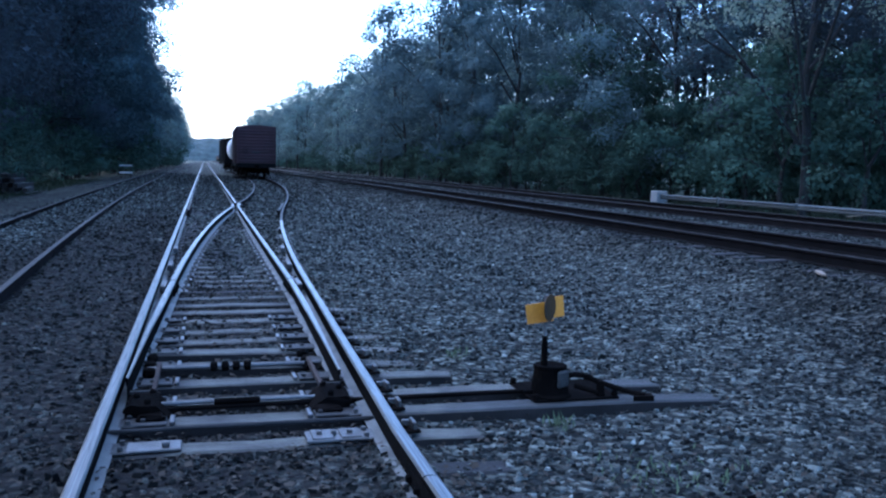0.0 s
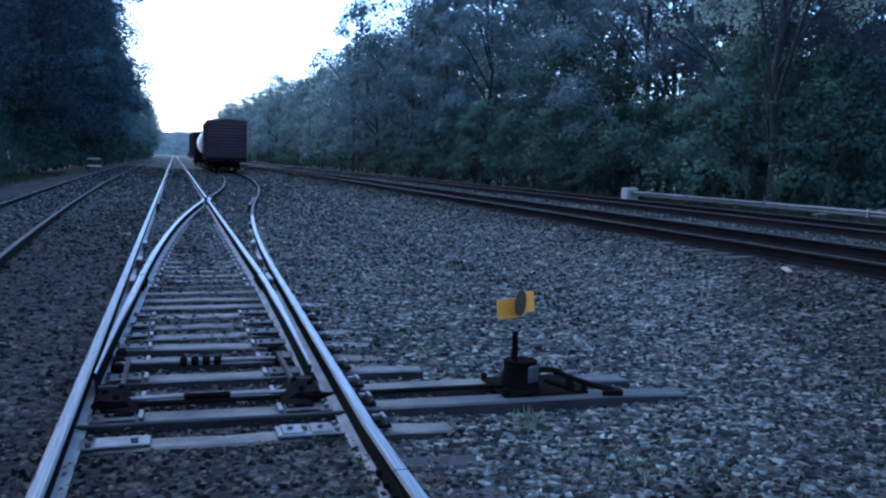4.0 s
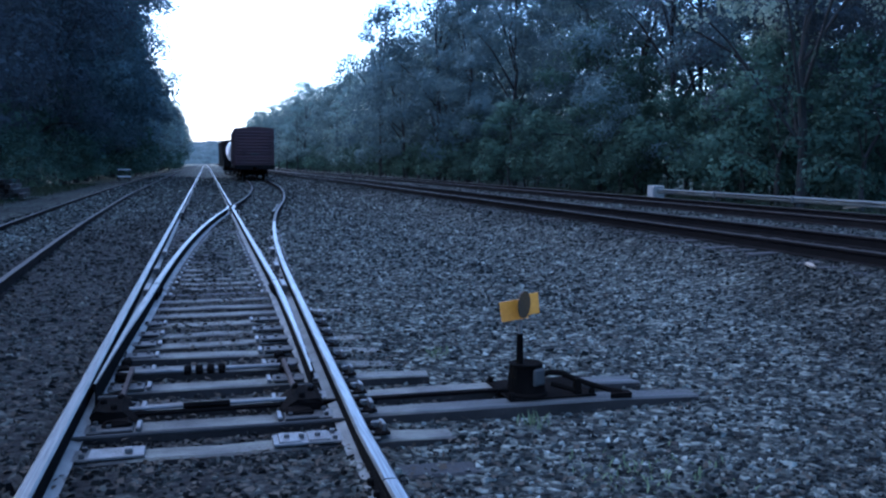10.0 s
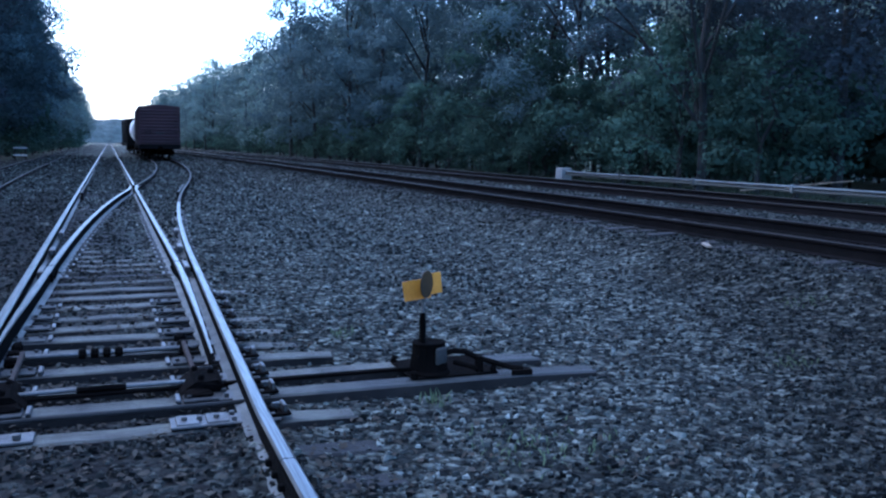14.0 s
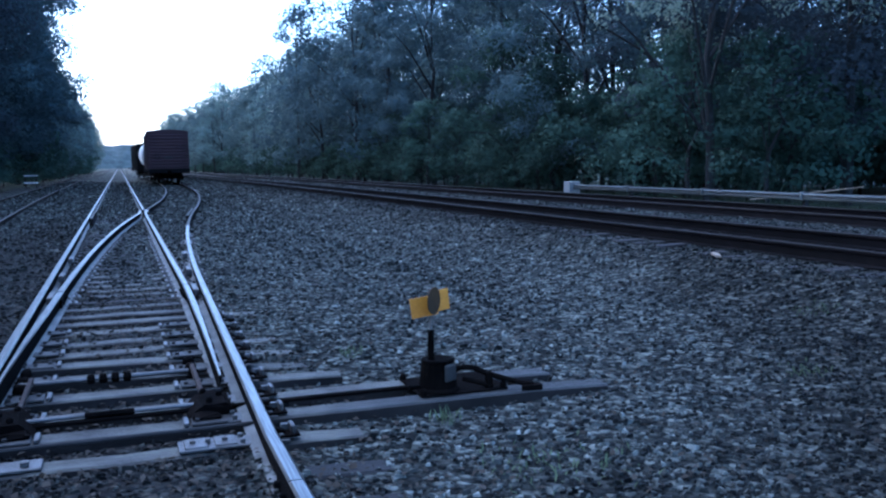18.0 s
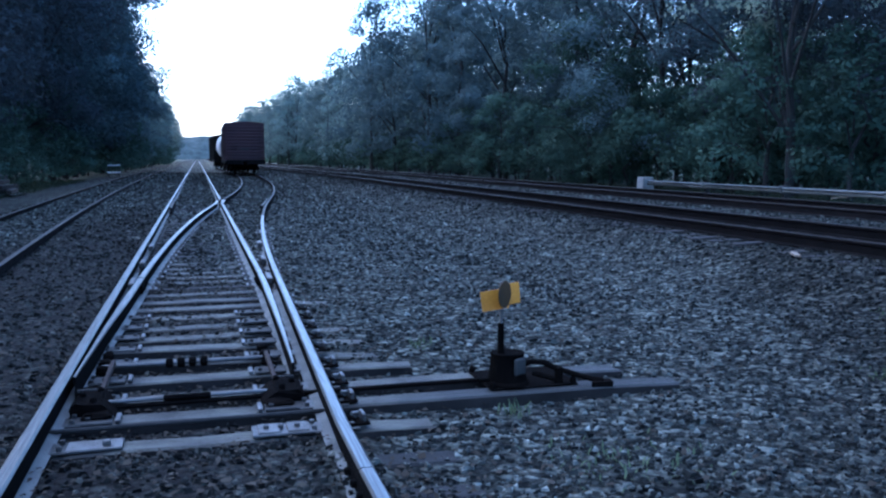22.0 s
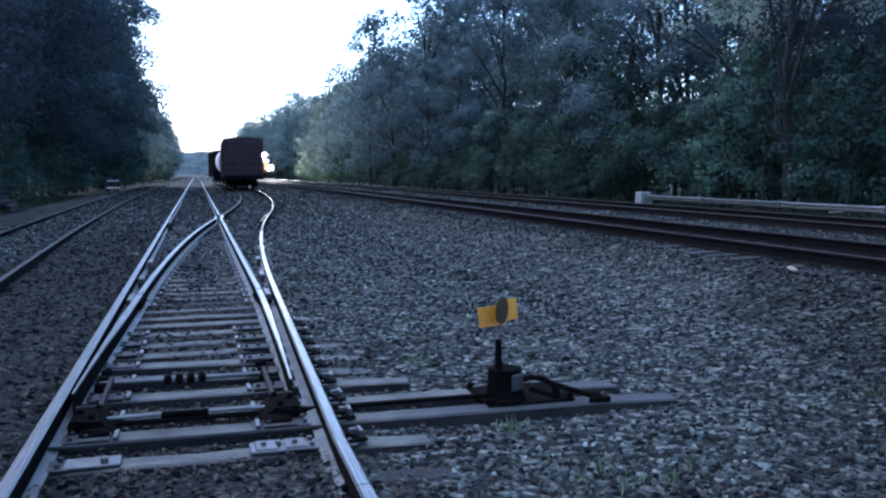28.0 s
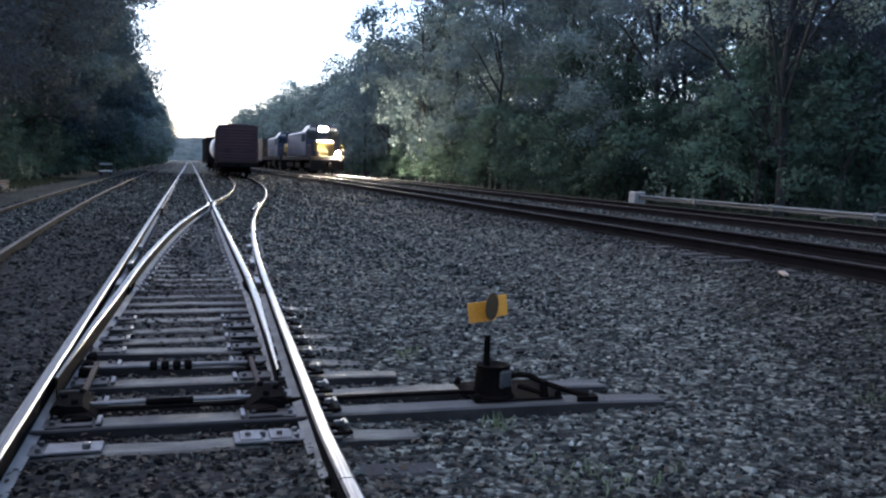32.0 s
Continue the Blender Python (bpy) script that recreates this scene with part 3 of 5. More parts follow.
        if y in (6.55, 7.05):
            placed("tie", TIES[0 if y < 7 else 3], M_TIE, t, "", pose(0.1, y, -0.004, 0, 1.5 if y < 7 else 1.1, 0.4))
            continue
        dark = y < 4.1 or y > 8.7 and not 11.0 < y < 12.6 and rnd.random() < 0.6
        placed("tie", (wide_dark if dark else wide)[k] if k else rnd.choice(DARK_TIES if dark else TIES), M_TIE, t, "", pose(x + rnd.uniform(-0.03, 0.03), y, sink + rnd.uniform(-0.012, 0.004), 0, 0, rnd.uniform(-0.8, 0.8)))
    y = 28.8
    while y < 68:
        for x in (0.0, d(y)):
            placed("tie", rnd.choice(TIES), M_TIE, t, "", pose(x, y, -0.03 + rnd.uniform(-0.02, 0.01), 0, 0, rnd.uniform(-1, 1)))
        y += 0.54
    # tie plates with spikes under each rail on the nearer ties
    bm = bm_new()
    box(bm, -0.15, 0.15, -0.09, 0.09, 0.0, 0.014, 0.004)
    for sx in (-0.105, 0.105):
        for sy in (-0.055, 0.055):
            box(bm, sx - 0.014, sx + 0.014, sy - 0.012, sy + 0.012, 0.01, 0.04, 0.004)
    plate = bpy.data.meshes.new("tie_plate")
    bm.to_mesh(plate)
    bm.free()
    dull = plate.copy()
    # a forged brace that props the stock rail from outside
    bm = bm_new()
    box(bm, 0.06, 0.21, -0.075, 0.075, 0.0, 0.016, 0.004)
    outline(bm, [(0.05, 0.014), (0.14, 0.014), (0.13, 0.03), (0.05, 0.06)], -0.03, 0.03, "xz")
    box(bm, 0.165, 0.19, -0.05, 0.06, 0.012, 0.06, 0.005)
    box(bm, 0.12, 0.17, 0.035, 0.06, 0.012, 0.05, 0.005)
    for f in bm.faces:
        f.material_index = 1 if f.calc_center_median().x > 0.118 and f.calc_center_median().z > 0.02 and abs(f.calc_center_median().y) > 0.0301 or f.calc_center_median().x > 0.16 else 0
    brace = bpy.data.meshes.new("rail_brace")
    bm.to_mesh(brace)
    bm.free()
    for y in rows:
        if 4.3 < y < 20:
            placed("tie_plate", dull, M_GREASE, t, "", pose(-G, y, 0.002, 0, 0, rnd.uniform(-2, 2)))
            placed("tie_plate", plate, M_PLATE, t, "", pose(G + d(y), y, 0.002, 0, 0, rnd.uniform(-2, 2)))
            if y < 8.7:
                placed("rail_brace", brace, [M_IRON, M_PLATE], t, "", pose(G + d(y), y, 0.018, 0, 0, rnd.uniform(-3, 3)))
            if y > 10.3:
                for x in (G, -G + d(y)):
                    placed("tie_plate", plate, M_PLATE, t, "", pose(x, y, 0.002, 0, 0, rnd.uniform(-2, 2)))
    # slide plates, braces and heel blocks
    bm = bm_new()
    box(bm, -0.14, 0.10, -0.085, 0.085, 0.0, 0.016, 0.004)
    box(bm, 0.115, 0.145, -0.08, 0.08, 0.0, 0.024, 0.005)
    box(bm, -0.05, -0.02, -0.03, 0.0, 0.012, 0.035, 0.005)
    box(bm, 0.05, 0.08, 0.01, 0.04, 0.012, 0.035, 0.005)
    for f in bm.faces:
        if f.calc_center_median().x > 0.1:
            f.material_index = 1
    slide = bpy.data.meshes.new("slide_plate")
    bm.to_mesh(slide)
    bm.free()
    for y in rows:
        if 4.9 < y < 8.7:
            for side in (-1, 1):
                placed("slide_plate", slide, [M_GREASE, M_PLATE], t, "", pose(side * (G - 0.22), y, 0.004, 0, 0, 0 if side < 0 else 180))
    bm = bm_new()
    for x0 in (0.36, 0.52):
        box(bm, x0 + 0.0, x0 + 0.12, 4.50, 4.66, 0.016, 0.03, 0.004)
    box(bm, 0.33, 0.67, 4.49, 4.67, 0.002, 0.02, 0.004)
    for bx in (0.39, 0.47, 0.56):
        box(bm, bx, bx + 0.03, 4.56, 4.59, 0.02, 0.05, 0.005)
    part("gauge_plate", bm, M_PLATE, t, "bolted bright steel gauge plate")
    bm = bm_new()
    box(bm, -0.62, -0.34, 4.50, 4.66, 0.002, 0.02, 0.004)
    box(bm, -0.44, -0.40, 4.53, 4.57, 0.02, 0.05, 0.005)
    part("gauge_plate", bm, M_PLATE, t)
    # rods between the blades
    bm = bm_new()
    rod(bm, (-0.62, 6.30, 0.045), (0.62, 6.30, 0.045), 0.016)
    connecting = part("switch_rod", bm, M_PLATE, t, "bright steel rod joining the switch points")
    for k in range(4):
        bm = bm_new()
        lathe(bm, [(0.02, 0.0), (0.036, 0.008), (0.036, 0.046), (0.02, 0.054)], 8, pose(-0.18 + 0.08 * k, 6.30, 0.045, 0, 90, 0))
        part("adjusting_nut", bm, M_IRON, connecting)
    bm = bm_new()
    box(bm, -0.70, 2.0, 5.26, 5.31, 0.012, 0.035, 0.006)
    part("head_rod", bm, M_IRON, t, "flat black throw rod to the switch stand")
    bm = bm_new()
    rod(bm, (-0.6, 5.29, 0.055), (0.62, 5.29, 0.055), 0.013)
    tip_rod = part("switch_rod", bm, M_PLATE, t)
    bm = bm_new()
    rod(bm, (-0.16, 5.29, 0.055), (0.12, 5.29, 0.055), 0.02)
    part("rod_sleeve", bm, M_IRON, tip_rod, "greasy black sleeve on the rod")
    bm = bm_new()
    rod(bm, (-0.75, 4.83, 0.03), (0.78, 4.83, 0.03), 0.014)
    part("gauge_rod", bm, M_DARKTIE, t, "rusty brown gauge rod")
    # cast boxes over the rod ends at the blade tips, thick with grease, with a strap to the second rod
    rnd = random.Random(77)
    for side in (-1, 1):
        bm = bm_new()
        outline(bm, [(-0.17, 0.012), (0.09, 0.012), (0.09, 0.07), (0.05, 0.095), (-0.07, 0.095), (-0.11, 0.07)], 5.12, 5.44, "xz")
        box(bm, -0.15, 0.02, 5.03, 5.14, 0.012, 0.05, 0.015, 0.1)
        box(bm, -0.06, 0.09, 5.44, 5.60, 0.02, 0.09, 0.015, 0.2)
        bmesh.ops.subdivide_edges(bm, edges=list(bm.edges), cuts=1)
        for v in bm.verts:
            v.co += Vector((rnd.uniform(-1, 1), rnd.uniform(-1, 1), rnd.uniform(-1, 1))) * 0.009
        if side < 0:
            bmesh.ops.scale(bm, vec=(-1, 1, 1), verts=bm.verts)
            bmesh.ops.reverse_faces(bm, faces=bm.faces)
        lug = part("point_lug", bm, M_IRON, t, "greasy iron lug bolting a blade to the rod")
        lug.matrix_basis = pose(side * 0.59, 0, 0)
        for bx, by in ((-0.04, 5.17), (0.03, 5.30), (-0.06, 5.40)):
            bm = bm_new()
            lathe(bm, [(0.019, 0.08), (0.019, 0.115), (0.01, 0.124)], 6, pose(side * bx, by, 0))
            part("bolt", bm, M_IRON, lug)
        bm = bm_new()
        box(bm, -0.08, 0.06, 5.432, 5.45, 0.085, 0.106, 0.003)
        part("cover_lip", bm, M_GREASE, lug, "worn steel lip")
        bm = bm_new()
        box(bm, -0.015, 0.015, 5.45, 6.28, 0.06, 0.10, 0.006)
        part("strap", bm, M_BROWNIRON, lug, "rust-brown strap between the rods").matrix_basis = pose(-side * 0.06, 0, 0)
    # heel of the tongue: clips and bolts beside the second rod
    for x in (-0.6, 0.53):
        for y in (6.22, 6.42, 6.66):
            bm = bm_new()
            box(bm, x - 0.045, x + 0.045, y - 0.05, y + 0.05, 0.012, 0.075, 0.015, 0.25)
            for v in bm.verts:
                v.co += Vector((rnd.uniform(-1, 1), rnd.uniform(-1, 1), rnd.uniform(-1, 1))) * 0.008
            part("rod_clip", bm, M_IRON, t)
    # joint bars
    for y in (3.396, 10.195, 18.305):
        for x in ((G + d(y),) if y != 10.195 else (G, -G + d(y))):
            for side in (-1, 1):
                bm = bm_new()
                box(bm, x + side * 0.022 - 0.012, x + side * 0.022 + 0.012, y - 0.33, y + 0.33, 0.035, 0.125, 0.006)
                for k in range(4):
                    box(bm, x + side * 0.045 - 0.016, x + side * 0.045 + 0.016, y - 0.25 + k * 0.16, y - 0.22 + k * 0.16, 0.065, 0.097, 0.005)
                part("joint_bar", bm, M_RUST, t)
    return t


build_turnout()


def build_switch_stand():
    """A low stand with a yellow target, a mast, a crank and a long throw lever lying along the head block ties."""
    s = thing("switch_stand", pose(1.985, 5.17, 0.0), "black iron switch stand with a yellow target on two long ties", "switch stand")
    bm = bm_new()
    box(bm, -0.11, 0.50, -0.13, 0.38, 0.004, 0.02, 0.006)
    part("base_plate", bm, M_IRON, s)
    bm = bm_new()
    lathe(bm, [(0.145, 0.018), (0.145, 0.03), (0.128, 0.045), (0.118, 0.13), (0.11, 0.2), (0.112, 0.215), (0.114, 0.225), (0.102, 0.23), (0.03, 0.222)], 18, pose(0.045, 0.0, 0))
    housing = part("housing", bm, M_IRON, s, "greasy black drum housing with a rim")
    for a in (-150, -95, -40, 20):
        bm = bm_new()
        box(bm, 0.1, 0.122, -0.012, 0.012, 0.03, 0.15, 0.004, 0.2)
        part("housing_rib", bm, M_IRON, housing).matrix_basis = pose(0.045, 0.0, 0, 0, 0, a)
    bm = bm_new()
    box(bm, 0.1, 0.128, -0.055, 0.055, 0.09, 0.205, 0.012, 0.06)
    part("wear_plate", bm, M_GREASE, housing, "worn grey plate on the housing").matrix_basis = pose(0.045, 0, 0, 0, 0, -62)
    for k in range(4):
        bm = bm_new()
        lathe(bm, [(0.022, 0.02), (0.022, 0.045), (0.013, 0.06)], 6, pose((-0.09, 0.47, -0.09, 0.47)[k], (-0.11, -0.11, 0.35, 0.35)[k], 0))
        part("bolt", bm, M_IRON, s)
    bm = bm_new()
    rod(bm, (0, 0, 0.20), (0, 0, 0.425), 0.024, 0.02, 10)
    mast = part("mast", bm, M_IRON, s)
    bm = bm_new()
    rod(bm, (0, 0, 0.42), (0, 0, 0.70), 0.012, 0.012)
    part("target_rod", bm, M_PLATE, mast, "thin worn steel rod")
    bm = bm_new()
    outline(bm, [(-0.138, -0.066), (0.04, -0.066), (0.04, 0.066), (-0.138, 0.066)], -0.003, 0.003, "xz")
    part("target", bm, M_YELLOW, mast, "faded yellow rectangular target").matrix_basis = pose(0, -0.016, 0.590, 0, -8, -6)
    bm = bm_new()
    outline(bm, [(0.0, -0.07), (0.145, -0.07), (0.145, 0.07), (0.0, 0.07)], -0.003, 0.003, "xz")
    part("target", bm, M_YELLOW, mast, "faded yellow rectangular target").matrix_basis = pose(0.0, 0.012, 0.605, 0, -6, 10)
    bm = bm_new()
    ring = [(0.09 * math.cos(k * math.tau / 20), 0.09 * math.sin(k * math.tau / 20)) for k in range(20)]
    outline(bm, ring, -0.003, 0.003, "yz")
    part("target", bm, M_DISC, mast, "dull brown round target set crosswise").matrix_basis = pose(0.0, -0.075, 0.628, 0, 0, -46)
    bm = bm_new()
    rod(bm, (0.0, 0, 0.50), (0.0, 0, 0.52), 0.02)
    part("target_clamp", bm, M_PLATE, mast)
    # a bent lever that drops to the outer tie, with its keeper and latch
    bm = bm_new()
    pts = [(0.13, -0.02, 0.13), (0.2, -0.03, 0.16), (0.28, -0.05, 0.155), (0.37, -0.08, 0.11), (0.58, -0.15, 0.045), (0.66, -0.18, 0.035)]
    for p, q in zip(pts, pts[1:]):
        rod(bm, p, q, 0.019, 0.018)
    lever = part("throw_lever", bm, M_IRON, s, "bent black throw lever")
    bm = bm_new()
    outline(bm, [(0.56, -0.21), (0.71, -0.22), (0.72, -0.15), (0.62, -0.12)], 0.0, 0.035, "xy")
    part("lever_keeper", bm, M_IRON, lever)
    bm = bm_new()
    box(bm, 0.35, 0.40, -0.11, -0.07, 0.0, 0.125, 0.008)
    part("lever_latch", bm, M_IRON, lever)
    bm = bm_new()
    rod(bm, (0.20, -0.06, 0.09), (0.40, -0.10, 0.03), 0.017)
    part("lever_stay", bm, M_IRON, lever)
    bm = bm_new()
    rod(bm, (-0.10, -0.05, 0.06), (-0.19, -0.10, 0.075), 0.014)
    part("crank", bm, M_IRON, s)
    return s


build_switch_stand()


# ---- guard rail along the road beyond the main line ----
def build_guard_rail():
    g = thing("guard_rail_fence", pose(15.2, 0, 0), "galvanised corrugated guard rail on short posts beside the track", "guard rail")
    prof = [(0.0, 0.16), (-0.03, 0.15), (-0.07, 0.13), (-0.07, 0.11), (-0.02, 0.09), (-0.02, 0.07), (-0.07, 0.05), (-0.07, 0.03), (-0.03, 0.01), (0.0, 0.0)]
    for k in range(-2, 4):
        y0 = 16.45 + 3.8 * (k - 1)
        bm = bm_new()
        rings = [[bm.verts.new((x + o + (0.006 if k % 2 else 0), y, z + 0.5)) for o in (0.0, 0.006) for x, z in (prof if o == 0 else prof[::-1])] for y in (y0 - 0.05, y0 + 3.82)]
        n = len(rings[0])
        for i in range(n):
            bm.faces.new((rings[0][i], rings[0][(i + 1) % n], rings[1][(i + 1) % n], rings[1][i]))
        bmesh.ops.recalc_face_normals(bm, faces=bm.faces)
        part("rail_beam", bm, M_GALV, g)
    for k in range(-2, 4):
        y = 16.45 + 3.8 * (k - 1)
        bm = bm_new()
        box(bm, 0.01, 0.14, y - 0.05, y + 0.05, 0.0, 0.70, 0.012)
        part("post", bm, M_BROWNTIE, g, "dark weathered wooden post")
        bm = bm_new()
        box(bm, -0.095, 0.0, y - 0.05, y + 0.05, 0.48, 0.68, 0.02)
        part("splice_block", bm, M_GALV, g)
    bm = bm_new()
    box(bm, -0.22, 0.22, 27.6, 28.1, 0.0, 0.76, 0.03, 0.06)
    part("end_block", bm, M_CONCRETE, g, "pale concrete end block")
    return g


build_guard_rail()


# ---- rolling stock ----
def axle_bm(bm, y, half=0.75, r=0.42):
    for side in (-1, 1):
        lathe(bm, [(r + 0.03, -0.07), (r + 0.03, -0.04), (r, -0.035), (r, 0.06), (0.12, 0.07)], 20, pose(side * half, y, r, 0, 90 * side, 0))
    rod(bm, (-half, y, r), (half, y, r), 0.075)


def sideframe_bm(bm, y, x):
    outline(bm, [(y - 1.2, 0.5), (y - 1.15, 0.35), (y - 0.6, 0.38), (y - 0.3, 0.22), (y + 0.3, 0.22), (y + 0.6, 0.38), (y + 1.15, 0.35), (y + 1.2, 0.5), (y + 0.3, 0.78), (y - 0.3, 0.78)], x - 0.07, x + 0.07, "yz")


def running_gear(car, length):
    for y in (1.9, length - 1.9):
        for dy in (-0.88, 0.88):
            bm = bm_new()
            axle_bm(bm, y + dy)
            part("wheelset", bm, M_RUST, car)
        for x in (-1.0, 1.0):
            bm = bm_new()
            sideframe_bm(bm, y, x)
            part("truck_sideframe", bm, M_IRON, car)
        bm = bm_new()
        box(bm, -1.0, 1.0, y - 0.2, y + 0.2, 0.5, 0.85, 0.03)
        part("bolster", bm, M_IRON, car)
    for y, turn in ((0.0, 0), (length, 180)):
        bm = bm_new()
        box(bm, -0.09, 0.09, -0.62, 0.5, 0.74, 0.98, 0.03)
        outline(bm, [(-0.16, -0.62), (-0.05, -0.82), (0.12, -0.80), (0.18, -0.62), (0.1, -0.5), (-0.12, -0.5)], 0.70, 1.0, "xy")
        part("coupler", bm, M_IRON, car).matrix_basis = pose(0, y, 0, 0, 0, turn)


def boxcar(name, m, paint, label, length=15.0, height=4.12, group=""):
    """An end-ribbed boxcar; y runs from its near end, z from the rail top."""
    car = thing(name, m, label, "freight car", group)
    w = 1.5
    bm = bm_new()
    box(bm, -w, w, 0.12, length - 0.12, 1.06, height - 0.16, 0.02)
    body = part("body", bm, paint, car)
    bm = bm_new()
    outline(bm, [(-w - 0.02, height - 0.17), (w + 0.02, height - 0.17), (w + 0.02, height - 0.11), (0.5, height), (-0.5, height), (-w - 0.02, height - 0.11)], 0.06, length - 0.06, "xz")
    part("roof", bm, paint, car)
    for end, flip in ((0.12, -1), (length - 0.12, 1)):
        for k in range(11):
            z = 1.22 + k * 0.24
            bm = bm_new()
            outline(bm, [(-1.36, z), (1.36, z), (1.4, z + 0.05), (1.36, z + 0.15), (-1.36, z + 0.15), (-1.4, z + 0.05)], end, end + flip * 0.075, "xz")
            bmesh.ops.bevel(bm, geom=[e for e in bm.edges if abs(e.verts[0].co.y - end) > 0.05 and abs(e.verts[1].co.y - end) > 0.05], offset=0.03, segments=1, affect="EDGES")
            part("end_rib", bm, paint, body)
        for x in (-w + 0.05, w - 0.05):
            bm = bm_new()
            box(bm, x - 0.06, x + 0.06, end - 0.08, end + 0.08, 1.0, height - 0.16, 0.015)
            part("corner_post", bm, paint, body)
        bm = bm_new()
        box(bm, -w, w, end - 0.1, end + 0.1, 0.80, 1.14, 0.02)
        part("end_sill", bm, M_BLACK, car)
        for z in (1.3, 1.7, 2.1, 2.5, 2.9, 3.3):
            bm = bm_new()
            rod(bm, (1.0, end + flip * 0.13, z), (1.42, end + flip * 0.13, z), 0.014, sides=6)
            part("ladder_rung", bm, M_BLACK, body)
        bm = bm_new()
        wheel_rim = [(-0.85 + 0.2 * math.cos(a * math.tau / 12), end + flip * 0.17, 2.1 + 0.2 * math.sin(a * math.tau / 12)) for a in range(13)]
        for p, q in zip(wheel_rim, wheel_rim[1:]):
            rod(bm, p, q, 0.014, sides=6)
        rod(bm, (-1.05, end + flip * 0.17, 2.1), (-0.65, end + flip * 0.17, 2.1), 0.012, sides=6)
        rod(bm, (-0.85, end + flip * 0.17, 2.1), (-0.85, end + flip * 0.07, 2.1), 0.03, sides=8)
        part("brake_wheel", bm, M_BLACK, body)
        bm = bm_new()
        box(bm, -0.3, 0.3, min(end, end + flip * 0.1), max(end, end + flip * 0.1), 1.92, 2.06, 0.01)
        part("placard_board", bm, M_CAP, body, "worn grey placard board")
    for side in (-1, 1):
        for k in range(13):
            y = 0.8 + k * (length - 1.6) / 12
            if abs(y - length / 2) < 1.4:
                continue
            bm = bm_new()
            box(bm, side * w - 0.03, side * w + 0.03, y - 0.06, y + 0.06, 1.1, height - 0.2)
            part("side_post", bm, paint, body)
        bm = bm_new()
        box(bm, side * (w + 0.05) - 0.03, side * (w + 0.05) + 0.03, length / 2 - 1.25, length / 2 + 1.25, 1.15, height - 0.3, 0.01)
        part("door", bm, paint, car, "closed sliding door")
        bm = bm_new()
        box(bm, side * w - 0.05, side * w + 0.05, 0.2, length - 0.2, 0.9, 1.1)
        part("side_sill", bm, M_BLACK, car)
    bm = bm_new()
    box(bm, -0.3, 0.3, 0.3, length - 0.3, 0.78, 1.08)
    part("centre_sill", bm, M_BLACK, car)
    running_gear(car, length)
    return car


def tank_car(name, m, paint, end_paint, label, length=14.5, r=1.45):
    car = thing(name, m, label, "tank car")
    bm = bm_new()
    cap = [(0.05, 0.0), (r * 0.45, 0.05), (r * 0.75, 0.17), (r * 0.93, 0.36), (r, 0.6)]
    lathe(bm, cap + [(r, length - 2.0)] + [(q, length - 1.4 - h) for q, h in cap[::-1]], 28, pose(0, 0.7, 1.1 + r, -90, 0, 0))
    for f in bm.faces:
        f.smooth = True
    tank = part("tank", bm, paint, car)
    for y in (1.6, length - 1.6):
        bm = bm_new()
        lathe(bm, [(r + 0.03, -0.35), (r + 0.035, -0.34), (r + 0.035, 0.34), (r + 0.03, 0.35)], 28, pose(0, y, 1.1 + r, -90, 0, 0))
        part("saddle_band", bm, end_paint, tank)
        bm = bm_new()
        box(bm, -1.1, 1.1, y - 0.3, y + 0.3, 0.85, 1.5, 0.02, 0.3)
        part("saddle", bm, M_BLACK, car)
    bm = bm_new()
    lathe(bm, [(0.55, 0), (0.55, 0.35), (0.4, 0.42)], 16, pose(0, length / 2, 1.05 + 2 * r))
    part("dome", bm, paint, tank)
    bm = bm_new()
    box(bm, -0.3, 0.3, 0.1, length - 0.1, 0.78, 1.1)
    part("centre_sill", bm, M_BLACK, car)
    for y in (0.15, length - 0.15):
        bm = bm_new()
        box(bm, -1.45, 1.45, y - 0.1, y + 0.1, 0.9, 1.12, 0.02)
        part("end_sill", bm, M_BLACK, car)
        for x in (-1.4, -0.5, 0.5, 1.4):
            bm = bm_new()
            rod(bm, (x, y, 1.1), (x, y, 2.0), 0.02, sides=6)
            part("railing_post", bm, M_BLACK, car)
    running_gear(car, length)
    return car


def on_line(f, y, z):
    return pose(f(y), y, z, 0, 0, -math.degrees(math.atan((f(y + 7) - f(y)) / 7)))


boxcar("boxcar", on_line(turnout_offset, 71.0, RAIL), M_MAROON, "dark oxide-red boxcar with a ribbed end standing on the siding")
tank_car("tank_car", on_line(turnout_offset, 88.0, RAIL), M_WHITE, M_WHITE, "grimy white tank car coupled behind the boxcar")
boxcar("boxcar", on_line(turnout_offset, 104.5, RAIL), M_BLACK, "sooty black boxcar behind the white tank car", height=3.95)


